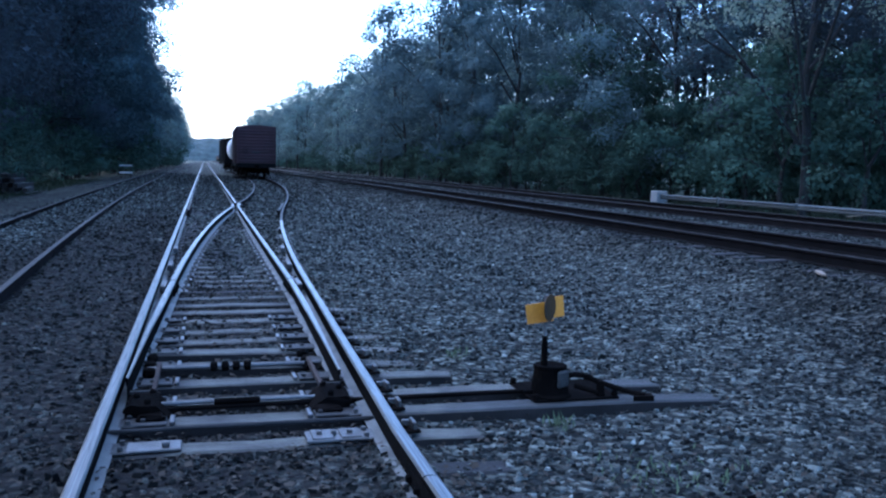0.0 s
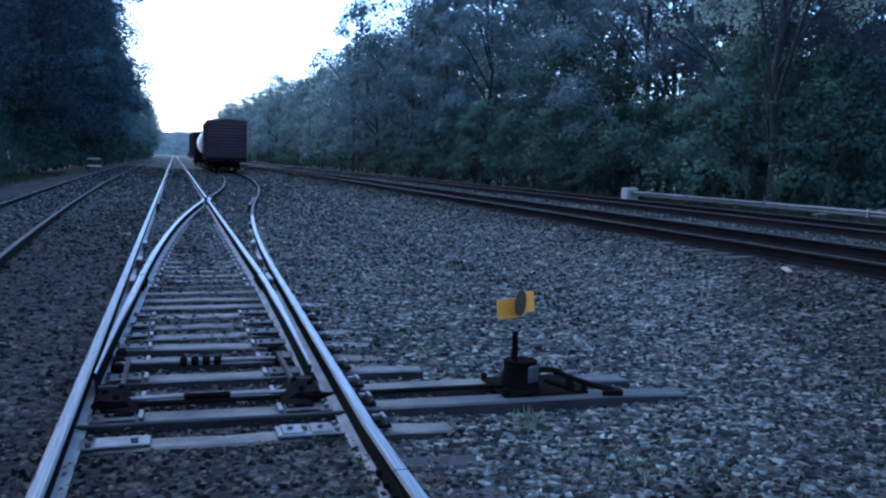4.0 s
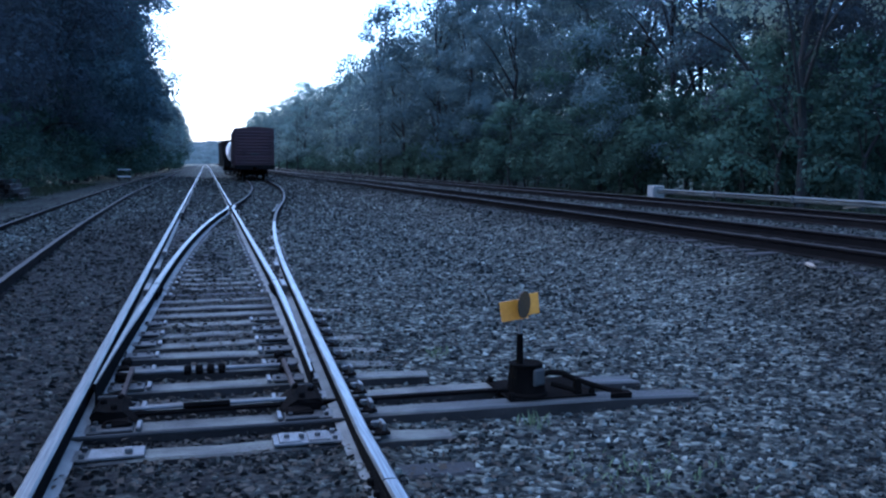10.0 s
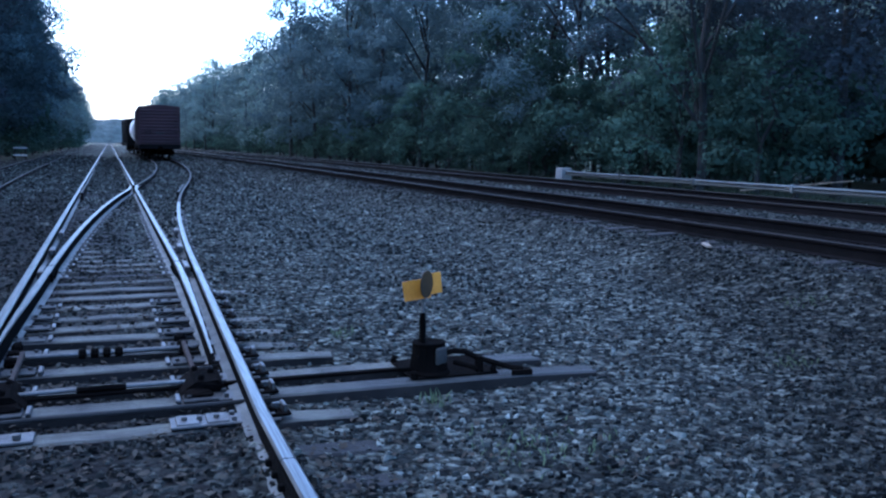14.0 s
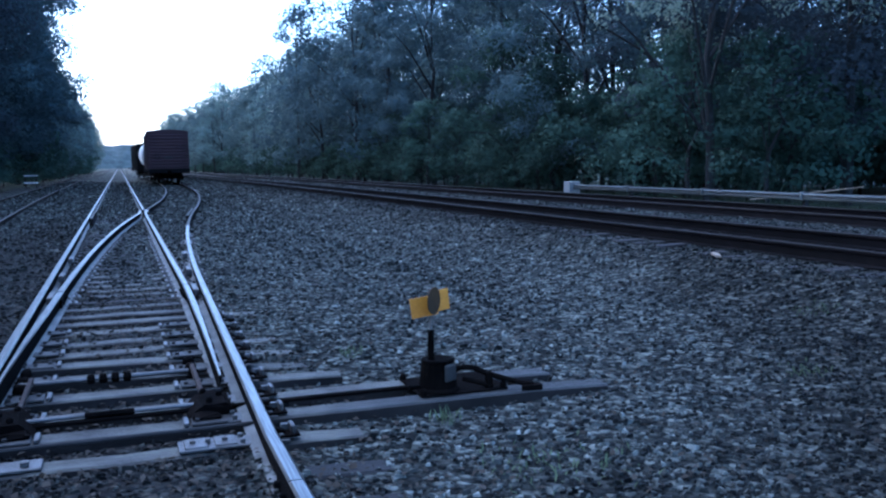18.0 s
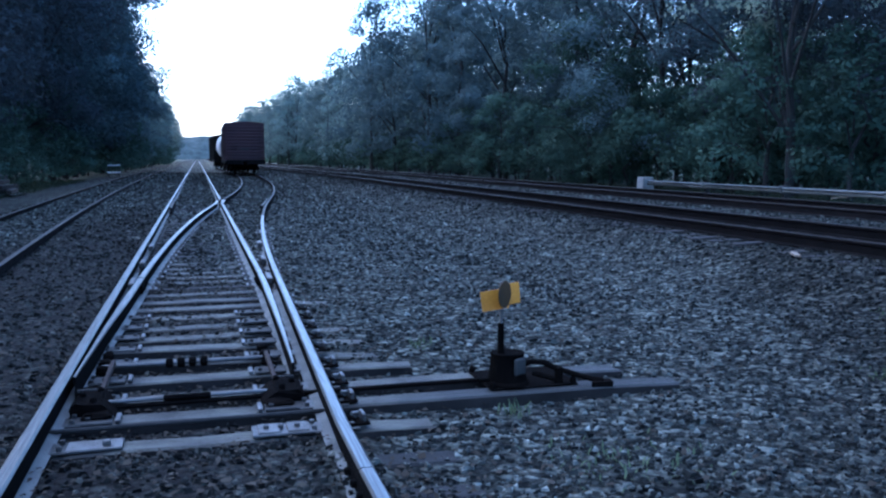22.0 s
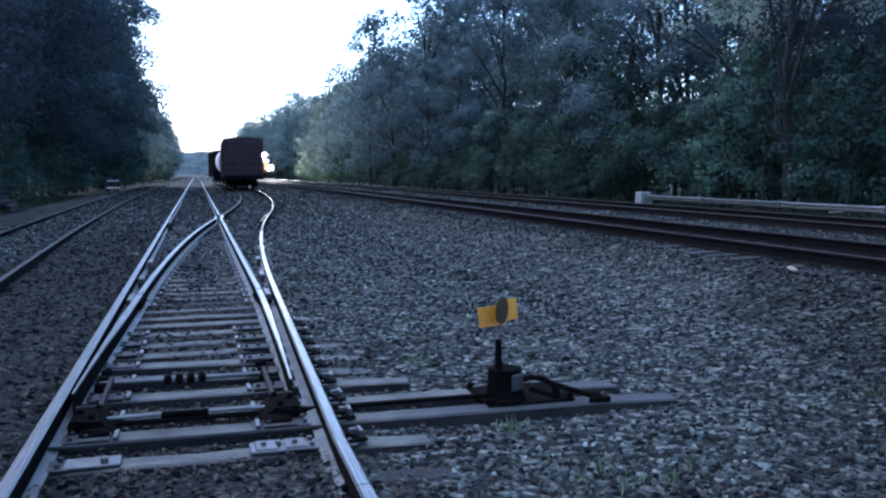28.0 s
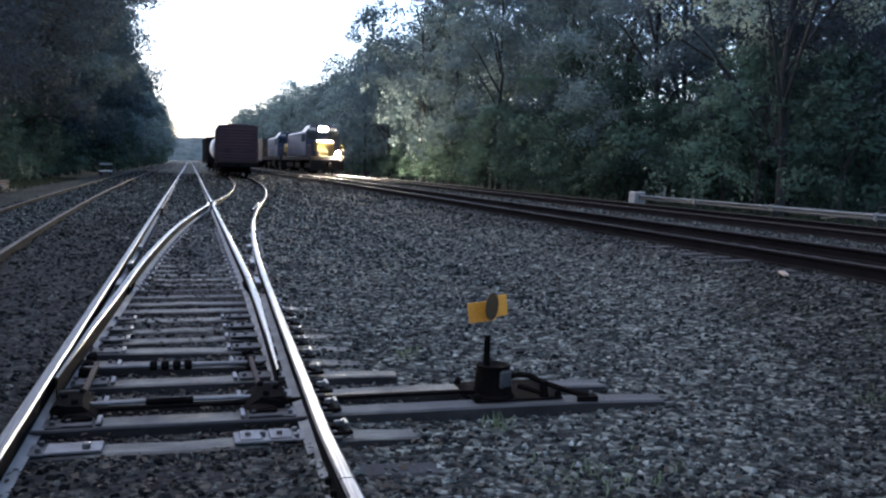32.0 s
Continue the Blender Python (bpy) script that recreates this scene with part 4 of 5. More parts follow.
def locomotive(name, m, label, lit):
    """A road diesel; y runs from its front, z from the rail top."""
    e = thing(name, m, label, "locomotive", "locomotives of the train")
    bm = bm_new()
    box(bm, -1.5, 1.5, 0.6, 21.5, 1.15, 1.55, 0.03)
    part("frame", bm, M_BLACK, e)
    bm = bm_new()
    outline(bm, [(-1.45, 0.25), (1.45, 0.25), (1.5, 1.2), (-1.5, 1.2)], 0.35, 0.6, "xz")
    part("pilot", bm, M_BLACK, e, "black pilot plate")
    bm = bm_new()
    outline(bm, [(1.5, 1.55), (1.5, 2.75), (1.95, 3.0), (3.0, 3.0), (3.0, 1.55)], -0.8, 0.8, "yz")
    bmesh.ops.bevel(bm, geom=list(bm.edges), offset=0.08, segments=2, affect="EDGES")
    part("nose", bm, M_GOLD, e, "yellow short nose")
    bm = bm_new()
    outline(bm, [(-1.55, 1.55), (1.55, 1.55), (1.55, 3.75), (1.1, 4.35), (-1.1, 4.35), (-1.55, 3.75)], 2.95, 5.6, "xz")
    bmesh.ops.bevel(bm, geom=list(bm.edges), offset=0.04, segments=1, affect="EDGES")
    cab = part("cab", bm, M_BLUE, e, "dark blue cab")
    for x in (-0.95, 0.95):
        bm = bm_new()
        box(bm, x - 0.42, x + 0.42, 2.92, 2.945, 3.08, 3.68, 0.008)
        part("windscreen", bm, M_GLASS, cab)
        for y in (3.5, 4.7):
            bm = bm_new()
            s = 1 if x > 0 else -1
            box(bm, s * 1.57 - 0.012, s * 1.57 + 0.012, y, y + 0.8, 2.85, 3.55, 0.006)
            part("side_window", bm, M_GLASS, cab)
        bm = bm_new()
        box(bm, x - 0.3, x + 0.3, 2.9, 2.945, 3.88, 4.1, 0.01)
        part("number_board", bm, M_WHITE, cab)
    bm = bm_new()
    box(bm, -1.0, 1.0, 5.6, 20.6, 1.55, 3.95, 0.12)
    hood = part("hood", bm, M_BLUE, e, "dark blue engine hood")
    for k in range(9):
        for side in (-1, 1):
            bm = bm_new()
            box(bm, side * 1.01 - 0.015, side * 1.01 + 0.015, 6.2 + k * 1.55, 7.5 + k * 1.55, 1.75, 3.3, 0.01)
            part("hood_door", bm, M_BLUE, hood)
    for y in (7.0, 16.2, 18.4):
        bm = bm_new()
        lathe(bm, [(0.75, 0), (0.75, 0.22), (0.6, 0.26)], 18, pose(0, y, 3.93))
        part("roof_fan", bm, M_BLACK, hood)
    bm = bm_new()
    box(bm, -1.2, 1.2, 9.0, 13.2, 0.35, 1.15, 0.15)
    part("fuel_tank", bm, M_BLACK, e)
    for y in (4.0, 17.6):
        for dy in (-1.9, 0.0, 1.9):
            bm = bm_new()
            for side in (-1, 1):
                lathe(bm, [(0.54, -0.07), (0.54, -0.04), (0.51, -0.03), (0.51, 0.06), (0.15, 0.07)], 20, pose(side * 0.75, y + dy, 0.51, 0, 90 * side, 0))
            rod(bm, (-0.75, y + dy, 0.51), (0.75, y + dy, 0.51), 0.09)
            part("wheelset", bm, M_RUST, e)
        for x in (-1.05, 1.05):
            bm = bm_new()
            box(bm, x - 0.08, x + 0.08, y - 2.6, y + 2.6, 0.45, 0.95, 0.04)
            part("truck_sideframe", bm, M_BLACK, e)
    for side in (-1, 1):
        for k in range(12):
            y = 0.7 + k * 1.86
            bm = bm_new()
            rod(bm, (side * 1.47, y, 1.55), (side * 1.47, y, 2.5), 0.018, sides=6)
            part("handrail_post", bm, M_GOLD, e)
        bm = bm_new()
        rod(bm, (side * 1.47, 0.7, 2.5), (side * 1.47, 21.2, 2.5), 0.018, sides=6)
        part("handrail", bm, M_GOLD, e)
        bm = bm_new()
        for k in range(4):
            box(bm, side * 1.3 - 0.2, side * 1.3 + 0.2, 0.62, 0.9, 0.3 + k * 0.3, 0.34 + k * 0.3)
        part("step_well", bm, M_BLACK, e)
    glow = M_LAMP if lit else M_GLASS
    bm = bm_new()
    box(bm, -0.44, 0.44, 2.82, 2.96, 3.75, 4.21, 0.03)
    bezel = part("headlight_housing", bm, M_BLACK, e)
    for x in (-0.16, 0.16):
        bm = bm_new()
        lathe(bm, [(0.2, 0.0), (0.2, 0.2), (0.215, 0.2), (0.215, 0.0)], 18, pose(x * 1.3, 2.83, 3.98, 90, 0, 0))
        part("headlight_rim", bm, M_BLACK, bezel)
        bm = bm_new()
        lathe(bm, [(0.19, 0.0), (0.19, 0.03), (0.15, 0.05)], 16, pose(x * 1.3, 2.8, 3.98, 90, 0, 0))
        part("headlight", bm, glow, bezel, "burning sealed-beam headlight" if lit else "")
    for x in (-0.95, 0.95):
        bm = bm_new()
        box(bm, x - 0.22, x + 0.22, 0.5, 0.7, 1.57, 2.01, 0.02)
        can = part("ditch_light_housing", bm, M_BLACK, e)
        bm = bm_new()
        lathe(bm, [(0.2, 0.0), (0.2, 0.03), (0.16, 0.05)], 16, pose(x, 0.48, 1.79, 90, 0, 0))
        part("ditch_light", bm, glow if x > 0 else M_GLASS, can, "burning ditch light" if lit and x > 0 else "")
    bm = bm_new()
    box(bm, -0.09, 0.09, -0.1, 0.6, 0.74, 0.98, 0.03)
    outline(bm, [(-0.16, -0.1), (-0.05, -0.3), (0.12, -0.28), (0.18, -0.1)], 0.7, 1.0, "xy")
    part("coupler", bm, M_IRON, e)
    return e


TRAIN = []


def build_train():
    TRAIN.append((locomotive("locomotive", pose(0, 0, 0), "blue and yellow diesel locomotive with burning headlights on the main line", True), 0.0))
    TRAIN.append((locomotive("locomotive", pose(0, 0, 0), "blue and yellow diesel locomotive, second of the train", False), 23.0))
    first = boxcar("boxcar", pose(0, 0, 0), M_FREIGHT, "brown boxcar of the moving train", group="freight cars of the train")
    TRAIN.append((first, 46.0))
    for k in range(1, 7):
        TRAIN.append((copy_thing(first, pose(0, 0, 0)), 46.0 + 16.4 * k))


build_train()


# ---- trees ----
def leaf_cloud(seed, clumps, per, size, spread, tufts):
    """Leaf blades scattered in clumps: rows of centre and reach give a crown with lobes and gaps."""
    rng = np.random.default_rng(seed)
    c = np.repeat(np.array([p[:3] for p in clumps]), per, 0)
    reach = np.repeat(np.array([p[3] for p in clumps]), per)[:, None]
    n = len(c)
    squash = np.array([1, 1, spread])
    # each clump is a domed cluster of rounded tufts, thin on its underside
    t = rng.normal(size=(len(clumps), tufts, 3))
    t[:, :, 2] = np.where(t[:, :, 2] < -0.35, -t[:, :, 2], t[:, :, 2])
    t /= np.linalg.norm(t, axis=2)[:, :, None]
    dome = t.copy()
    t *= rng.uniform(0.62, 1.0, (len(clumps), tufts, 1))
    which = np.repeat(np.arange(len(clumps)), per), rng.integers(0, tufts, n)
    e = rng.normal(size=(n, 3))
    e /= np.linalg.norm(e, axis=1)[:, None]
    d = t[which] + e * 0.36 * rng.uniform(0.1, 1.0, (n, 1)) ** 0.5
    at = c + d * reach * squash
    d = dome[which] * 0.8 + e * 0.5
    d /= np.linalg.norm(d, axis=1)[:, None]
    face = d * 0.9 + np.array([0, 0, 0.45]) + rng.normal(size=(n, 3)) * 0.42
    face /= np.linalg.norm(face, axis=1)[:, None]
    a = np.cross(face, rng.normal(size=(n, 3)))
    a /= np.linalg.norm(a, axis=1)[:, None]
    b = np.cross(face, a)
    s = rng.uniform(0.6, 1.4, (n, 1)) * size
    fold = np.cross(a, b) * s * 0.18
    quad = np.stack([at - a * s, at - b * s * 0.6 + fold, at + a * s, at + b * s * 0.6 + fold], 1)
    crown = c.mean(0)
    out = at - crown
    out /= np.linalg.norm(out, axis=1)[:, None]
    soft = d + out * 0.3 + face * 0.1
    soft /= np.linalg.norm(soft, axis=1)[:, None]
    return quad.reshape(-1, 3), np.repeat(soft, 4, 0)


def quads_mesh(name, verts, mat, normals=None):
    n = len(verts) // 4
    me = bpy.data.meshes.new(name)
    me.vertices.add(len(verts))
    me.vertices.foreach_set("co", verts.astype(np.float32).ravel())
    me.loops.add(4 * n)
    me.loops.foreach_set("vertex_index", np.arange(4 * n, dtype=np.int32))
    me.polygons.add(n)
    me.polygons.foreach_set("loop_start", np.arange(0, 4 * n, 4, dtype=np.int32))
    me.polygons.foreach_set("loop_total", np.full(n, 4, dtype=np.int32))
    me.update(calc_edges=True)
    if normals is not None:
        me.normals_split_custom_set_from_vertices(normals.astype(np.float32).tolist())
    me.materials.append(mat)
    return me


def tree(name, seed, height, radius, lobes, per, leaf, label, low=0.22, mat=None, tufts=18):
    """A tapered, bent trunk with limbs that carry clumps of leaves."""
    rnd = random.Random(seed)
    t = thing(name, pose(0, 0, 0), label, "tree", "trees of the wood")
    bm, base = bm_new(), 0.009 * height + 0.04
    knee = [(0.0, 0.0, -0.3)]
    for k in range(1, 6):
        knee.append((rnd.uniform(-0.25, 0.25) * k / 2, rnd.uniform(-0.25, 0.25) * k / 2, height * 0.82 * k / 5))
    for k, (p, q) in enumerate(zip(knee, knee[1:])):
        rod(bm, p, q, base * (1 - 0.17 * k), base * (1 - 0.17 * (k + 1)), 8)
    clumps = []
    for k in range(lobes):
        u = (k + rnd.random()) / lobes
        z = height * (low + (0.96 - low) * u)
        belly = math.sin(math.pi * min(1.0, 0.18 + 0.86 * u)) ** 0.7
        ang, out = k * 2.4 + rnd.uniform(-0.5, 0.5), radius * belly * rnd.uniform(0.45, 1.0)
        tip = (out * math.cos(ang), out * math.sin(ang), z)
        clumps.append((*tip, radius * rnd.uniform(0.3, 0.52)))
        if k % 3 == 0:
            root = max(0.15, u * 0.8) * height * 0.8
            a = Vector((0, 0, root))
            mid = a.lerp(Vector(tip), 0.55) + Vector((0, 0, 0.4))
            rod(bm, a, mid, base * 0.4, base * 0.25, 6)
            rod(bm, mid, tip, base * 0.25, base * 0.08, 5)
    part("trunk", bm, M_BARK, t)
    verts, normals = leaf_cloud(seed, clumps, per, leaf, 0.75, tufts)
    placed("crown", quads_mesh("crown", verts, mat or M_LEAF, normals), mat or M_LEAF, t)
    return t


OAKS = [tree("oak_tree", 100 + k, (17, 19, 18, 21, 16)[k], (4.6, 5.2, 4.8, 5.4, 4.4)[k], 24, 1050, 0.088, "tall broad-leaved tree in full dark green leaf at the wood's edge", 0.12) for k in range(5)]
SHADED_TREES = [tree("dark_leaved_tree", 270 + k, (18, 21, 17)[k], (5.0, 5.6, 4.8)[k], 26, 800, 0.09, "tall dense tree beside the track, deep shade put into its dark foliage", 0.15, M_SHADELEAF) for k in range(3)]
MID_OAKS = [tree("oak_tree", 250 + k, (17, 20, 18)[k], (4.8, 5.4, 5.0)[k], 24, 290, 0.16, "tall broad-leaved tree in the depth of the wood", 0.12) for k in range(3)]
FAR_OAKS = [tree("oak_tree", 200 + k, (17, 20, 18)[k], (4.8, 5.4, 5.0)[k], 24, 200, 0.19, "tall broad-leaved tree farther along the wood, haze put into its grey-green", 0.12, M_HAZELEAF) for k in range(3)]
FAR_BUSHES = [tree("bush", 320 + k, (3.4, 4.6)[k], (1.9, 2.3)[k], 14, 90, 0.14, "leafy green bush farther along the wood", 0.12, M_BUSH) for k in range(2)]
BUSHES = [tree("bush", 300 + k, (3.2, 4.4, 5.5)[k], (1.9, 2.3, 2.4)[k], 14, 330, 0.07, "leafy green bush at the foot of the wood", 0.12, M_BUSH) for k in range(3)]


def plant():
    rnd = random.Random(5)
    spots = []
    for row, x in enumerate((21.8, 27.5, 34.5, 44.0)):
        y = 8.0 + 2.0 * row
        while y < (340, 340, 170, 90)[row]:
            px = x + main_shift(y) + (-0.4 if y > 60 else 0.0) + rnd.uniform(-1.9, 1.6)
            py = y + rnd.uniform(-1.5, 1.5)
            size = rnd.uniform(0.78, 1.08) * (1.0, 1.08, 1.15, 1.15)[row] * (0.95 if y > 250 else 0.92 if y > 150 else 0.9 if y > 105 else 1.0)
            open_view = px / max(py, 1) > 1.0 and px < 38
            sky_gap = (0.48, 0.53, 0.57)[max(0, 2 - row)] < px / max(py, 1) < (0.67, 0.65, 0.63)[max(0, 2 - row)] and py < 100
            if not open_view and not sky_gap:
                spots.append((px, py, size, y < 62 and (row == 0 or row == 1 and y < 45)))
            y += (7.0 if y < 130 else 10.0) * rnd.uniform(0.85, 1.15)
    for k in range(16):
        spots.append((40 + rnd.uniform(-1, 9), 6 + 2.6 * k, rnd.uniform(0.9, 1.1), k % 2 == 0))
    y = 14.0
    while y < 320:
        for row, x in enumerate((-10.8, -17.0)):
            tall = 1.25 if 45 < y < 95 else 0.9 if y > 105 else 1.0
            px = x + 0.013 * min(y, 250) - (1.2 if y > 100 else 0.0) + rnd.uniform(-1.0, 0.8)
            spots.append((px, y + rnd.uniform(-1.5, 1.5), tall * rnd.uniform(0.85, 1.1), y < 75 and row == 0))
        y += (6.5 if y < 120 else 9.0) * rnd.uniform(0.9, 1.15)
    for k, (x, y, z) in enumerate(((-9.2, 80.0, 1.2), (-8.6, 89.0, 1.22), (-9.3, 97.0, 1.1), (-7.9, 112.0, 0.72), (-7.6, 121.0, 0.76), (-7.5, 131.0, 0.74), (-7.6, 142.0, 0.74), (-7.6, 154.0, 0.76), (-7.7, 168.0, 0.78), (16.0, 205.0, 0.75), (16.4, 188.0, 0.74), (17.0, 172.0, 0.76), (16.6, 275.0, 0.92), (16.2, 292.0, 0.98), (16.8, 310.0, 1.0), (16.4, 328.0, 1.0))):
        spots.append((x, y, z, k < 3))
    used, turn = set(), {}
    for k, (x, y, s, near) in enumerate(spots):
        # Trees nearest the track take the leaf colour that holds the shade.
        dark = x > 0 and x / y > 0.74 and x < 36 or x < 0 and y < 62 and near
        kinds = SHADED_TREES if dark else OAKS if near else MID_OAKS if 0 < x < 24 and y < 105 or -20 < x < 0 and y < 99 else FAR_OAKS
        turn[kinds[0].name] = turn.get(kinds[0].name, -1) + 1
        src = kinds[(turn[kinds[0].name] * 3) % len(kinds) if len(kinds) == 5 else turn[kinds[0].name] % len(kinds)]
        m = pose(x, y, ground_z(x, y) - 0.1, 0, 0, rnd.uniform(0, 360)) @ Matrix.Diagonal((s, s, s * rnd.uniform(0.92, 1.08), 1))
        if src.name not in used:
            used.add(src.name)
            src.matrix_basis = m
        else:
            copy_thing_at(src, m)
    low = []
    y = 6.0
    while y < 250:
        low.append((18.4 + main_shift(y) + (2.2 if y > 60 else 0.0) + rnd.uniform(-0.6, 0.8), y, rnd.uniform(0.7, 1.1)))
        low.append((21.5 + main_shift(y) + (2.2 if y > 60 else 0.0) + rnd.uniform(-0.6, 0.8), y + 1.5, rnd.uniform(0.9, 1.4)))
        y += 3.2 if y < 90 else 5.0
    y = 16.0
    while y < 200:
        back_off = 1.3 if 42 < y < 78 else 2.0 if 29 < y <= 42 else 0.0
        low.append((-8.6 + 0.012 * y - back_off + rnd.uniform(-0.6, 0.6), y, rnd.uniform(0.7, 1.3)))
        y += 3.6 if y < 90 else 6.0
    back = [(31.5 + rnd.uniform(-1.5, 2.5), 22.0 + 2.2 * k, rnd.uniform(1.1, 1.5)) for k in range(22)]
    low = [p for p in low if not 0.54 < p[0] / p[1] < 0.65 or p[2] < 0.95]
    low += [p for p in back if p[0] / p[1] < 1.0 and not 0.53 < p[0] / p[1] < 0.67] + [(38.5 + rnd.uniform(-1.5, 2.5), 5.0 + 1.9 * k, rnd.uniform(1.0, 1.5)) for k in range(20)]
    low += [(33.5 + rnd.uniform(-1.5, 2.0), 29.0 + 1.7 * k, rnd.uniform(1.2, 1.6)) for k in range(16)]
    low += [(46.0 + rnd.uniform(-1.5, 2.5), 3.0 + 2.3 * k, rnd.uniform(1.4, 1.8)) for k in range(18)]
    for x, y, s in low:
        if x / y > 0.93 and x < 29.5:
            continue
        src = rnd.choice(BUSHES if y < 60 and x < 30 else FAR_BUSHES)
        m = pose(x, y, ground_z(x, y) - 0.1, 0, 0, rnd.uniform(0, 360)) @ Matrix.Diagonal((s, s, s, 1))
        if src.name not in used:
            used.add(src.name)
            src.matrix_basis = m
        else:
            copy_thing_at(src, m)


def copy_thing_at(src, m):
    """copy_thing keeps the source's own scale, so take it out of the pose first."""
    sx, sy, sz = src.matrix_basis.to_scale()
    return copy_thing(src, m @ Matrix.Diagonal((1 / sx, 1 / sy, 1 / sz, 1)))


plant()


# ---- trees and growth that stand out ----
def edge_growth():
    maple = tree("maple_tree", 401, 13.5, 4.9, 30, 330, 0.075, "pale-leaved young maple leaning out over the road", 0.4, M_PALE, 7)
    maple.matrix_basis = pose(17.9, 23.6, 0.1, 0, -2, 40)
    airy = tree("bare_limbed_tree", 402, 17.0, 4.6, 16, 130, 0.17, "thin-crowned tree with bare limbs at a gap in the wood", 0.45)
    airy.matrix_basis = pose(24.3, 40.5, 0.1)
    thin = tree("bare_limbed_tree", 403, 15.0, 3.6, 13, 120, 0.17, "slender tree with few leaves at a gap in the wood", 0.5)
    thin.matrix_basis = pose(29.0, 49.5, 0.1)
    for k, (x, y, r, s) in enumerate(((-9.2, 75.0, 0, 1.2), (-9.0, 62.0, 130, 1.15))):
        copy_thing_at(OAKS[1 + 2 * k], pose(x, y, 0.0, 0, 0, r) @ Matrix.Diagonal((s, s, s, 1)))
    copy_thing_at(BUSHES[2], pose(-9.6, 42.0, 0.0, 0, 0, 200) @ Matrix.Diagonal((0.95, 0.95, 0.85, 1)))
    copy_thing_at(BUSHES[1], pose(-10.4, 36.0, 0.0, 0, 0, 20) @ Matrix.Diagonal((0.9, 0.9, 0.9, 1)))
    for k, (x, y, s) in enumerate(((18.9, 33.5, 1.3), (19.6, 30.5, 1.1), (19.0, 40.5, 1.5))):
        copy_thing_at(BUSHES[k], pose(x, y, 0.05, 0, 0, 70 * k) @ Matrix.Diagonal((s, s, s, 1)))


edge_growth()


def blades_mesh(name, spots, tall, wide, mat, seed):
    """Bent grass blades or weed leaves, each a narrow quad, at the given (x, y) spots."""
    rng = np.random.default_rng(seed)
    p = np.array([(x, y, ground_z(x, y)) for x, y in spots])
    n = len(p)
    ang, lean = rng.uniform(0, math.tau, n), rng.uniform(0.1, 0.9, n)
    h = rng.uniform(0.5, 1.2, n) * tall
    out = np.stack([np.cos(ang) * lean, np.sin(ang) * lean, np.ones(n)], -1)
    out /= np.linalg.norm(out, axis=1)[:, None]
    side = np.stack([-np.sin(ang), np.cos(ang), 0 * ang], -1) * wide
    mid = p + out * h[:, None] * 0.55
    tip = p + out * h[:, None] + np.stack([np.cos(ang), np.sin(ang), 0 * ang - 0.5], -1) * (h * lean * 0.4)[:, None]
    return quads_mesh(name, np.stack([p, mid - side, tip, mid + side], 1).reshape(-1, 3), mat)


def grow():
    rnd = random.Random(9)
    verge = [(rnd.uniform(15.7, 19.5), rnd.uniform(6, 45)) for _ in range(8000)] + [(rnd.uniform(-9.5, -6.5), rnd.uniform(12, 60)) for _ in range(6000)]
    tagged(placed("grass", blades_mesh("grass", verge, 0.24, 0.012, M_GRASS, 1), M_GRASS), "rough green grass along the verges", "grass", kind="stuff")
    for name, label, cx, cy, r, count, tall in (("weed", "small green weed growing beside the long tie", 1.93, 4.74, 0.04, 26, 0.11),
                                                ("weed", "low patch of green weeds in the ballast", 2.15, 3.75, 0.22, 90, 0.06),
                                                ("weed", "pale sprig of weed in the ballast", 1.82, 6.75, 0.07, 26, 0.10),
                                                ("weed", "flat green weed beside the track", 4.6, 4.6, 0.10, 40, 0.06),
                                                ("weed", "low green weed between stones", 6.1, 6.2, 0.12, 40, 0.07)):
        spots = [(cx + rnd.gauss(0, r), cy + rnd.gauss(0, r)) for _ in range(count)]
        tagged(placed(name, blades_mesh(name, spots, tall, 0.006, M_WEED, count), M_WEED), label, "weed", kind="stuff")


grow()


def litter():
    """Fallen leaves and chips among the stones."""
    rng = np.random.default_rng(21)
    n = 5000
    y = 2.4 + 9.0 * rng.random(n) ** 1.5
    x = np.where(rng.random(n) < 0.6, rng.normal(0.1, 0.9, n), rng.uniform(-2.5, 7.0, n))
    z = np.array([ground_z(float(a), float(b)) for a, b in zip(x, y)]) + rng.uniform(0.015, 0.035, n)
    a = rng.normal(size=(n, 3)) * np.array([1, 1, 0.3])
    a /= np.linalg.norm(a, axis=1)[:, None]
    b = np.cross(a, np.array([0, 0, 1.0]) + rng.normal(size=(n, 3)) * 0.3)
    s = rng.uniform(0.012, 0.03, (n, 1))
    p = np.stack([x, y, z], -1)
    lift = np.array([0, 0, 0.006])
    me = quads_mesh("fallen_leaves", np.stack([p - a * s, p - b * s * 0.6 + lift, p + a * s, p + b * s * 0.6 + lift], 1).reshape(-1, 3), M_LITTER)
    tagged(placed("fallen_leaves", me, M_LITTER), "dead brown leaves scattered over the track bed", "leaves", kind="stuff")


litter()


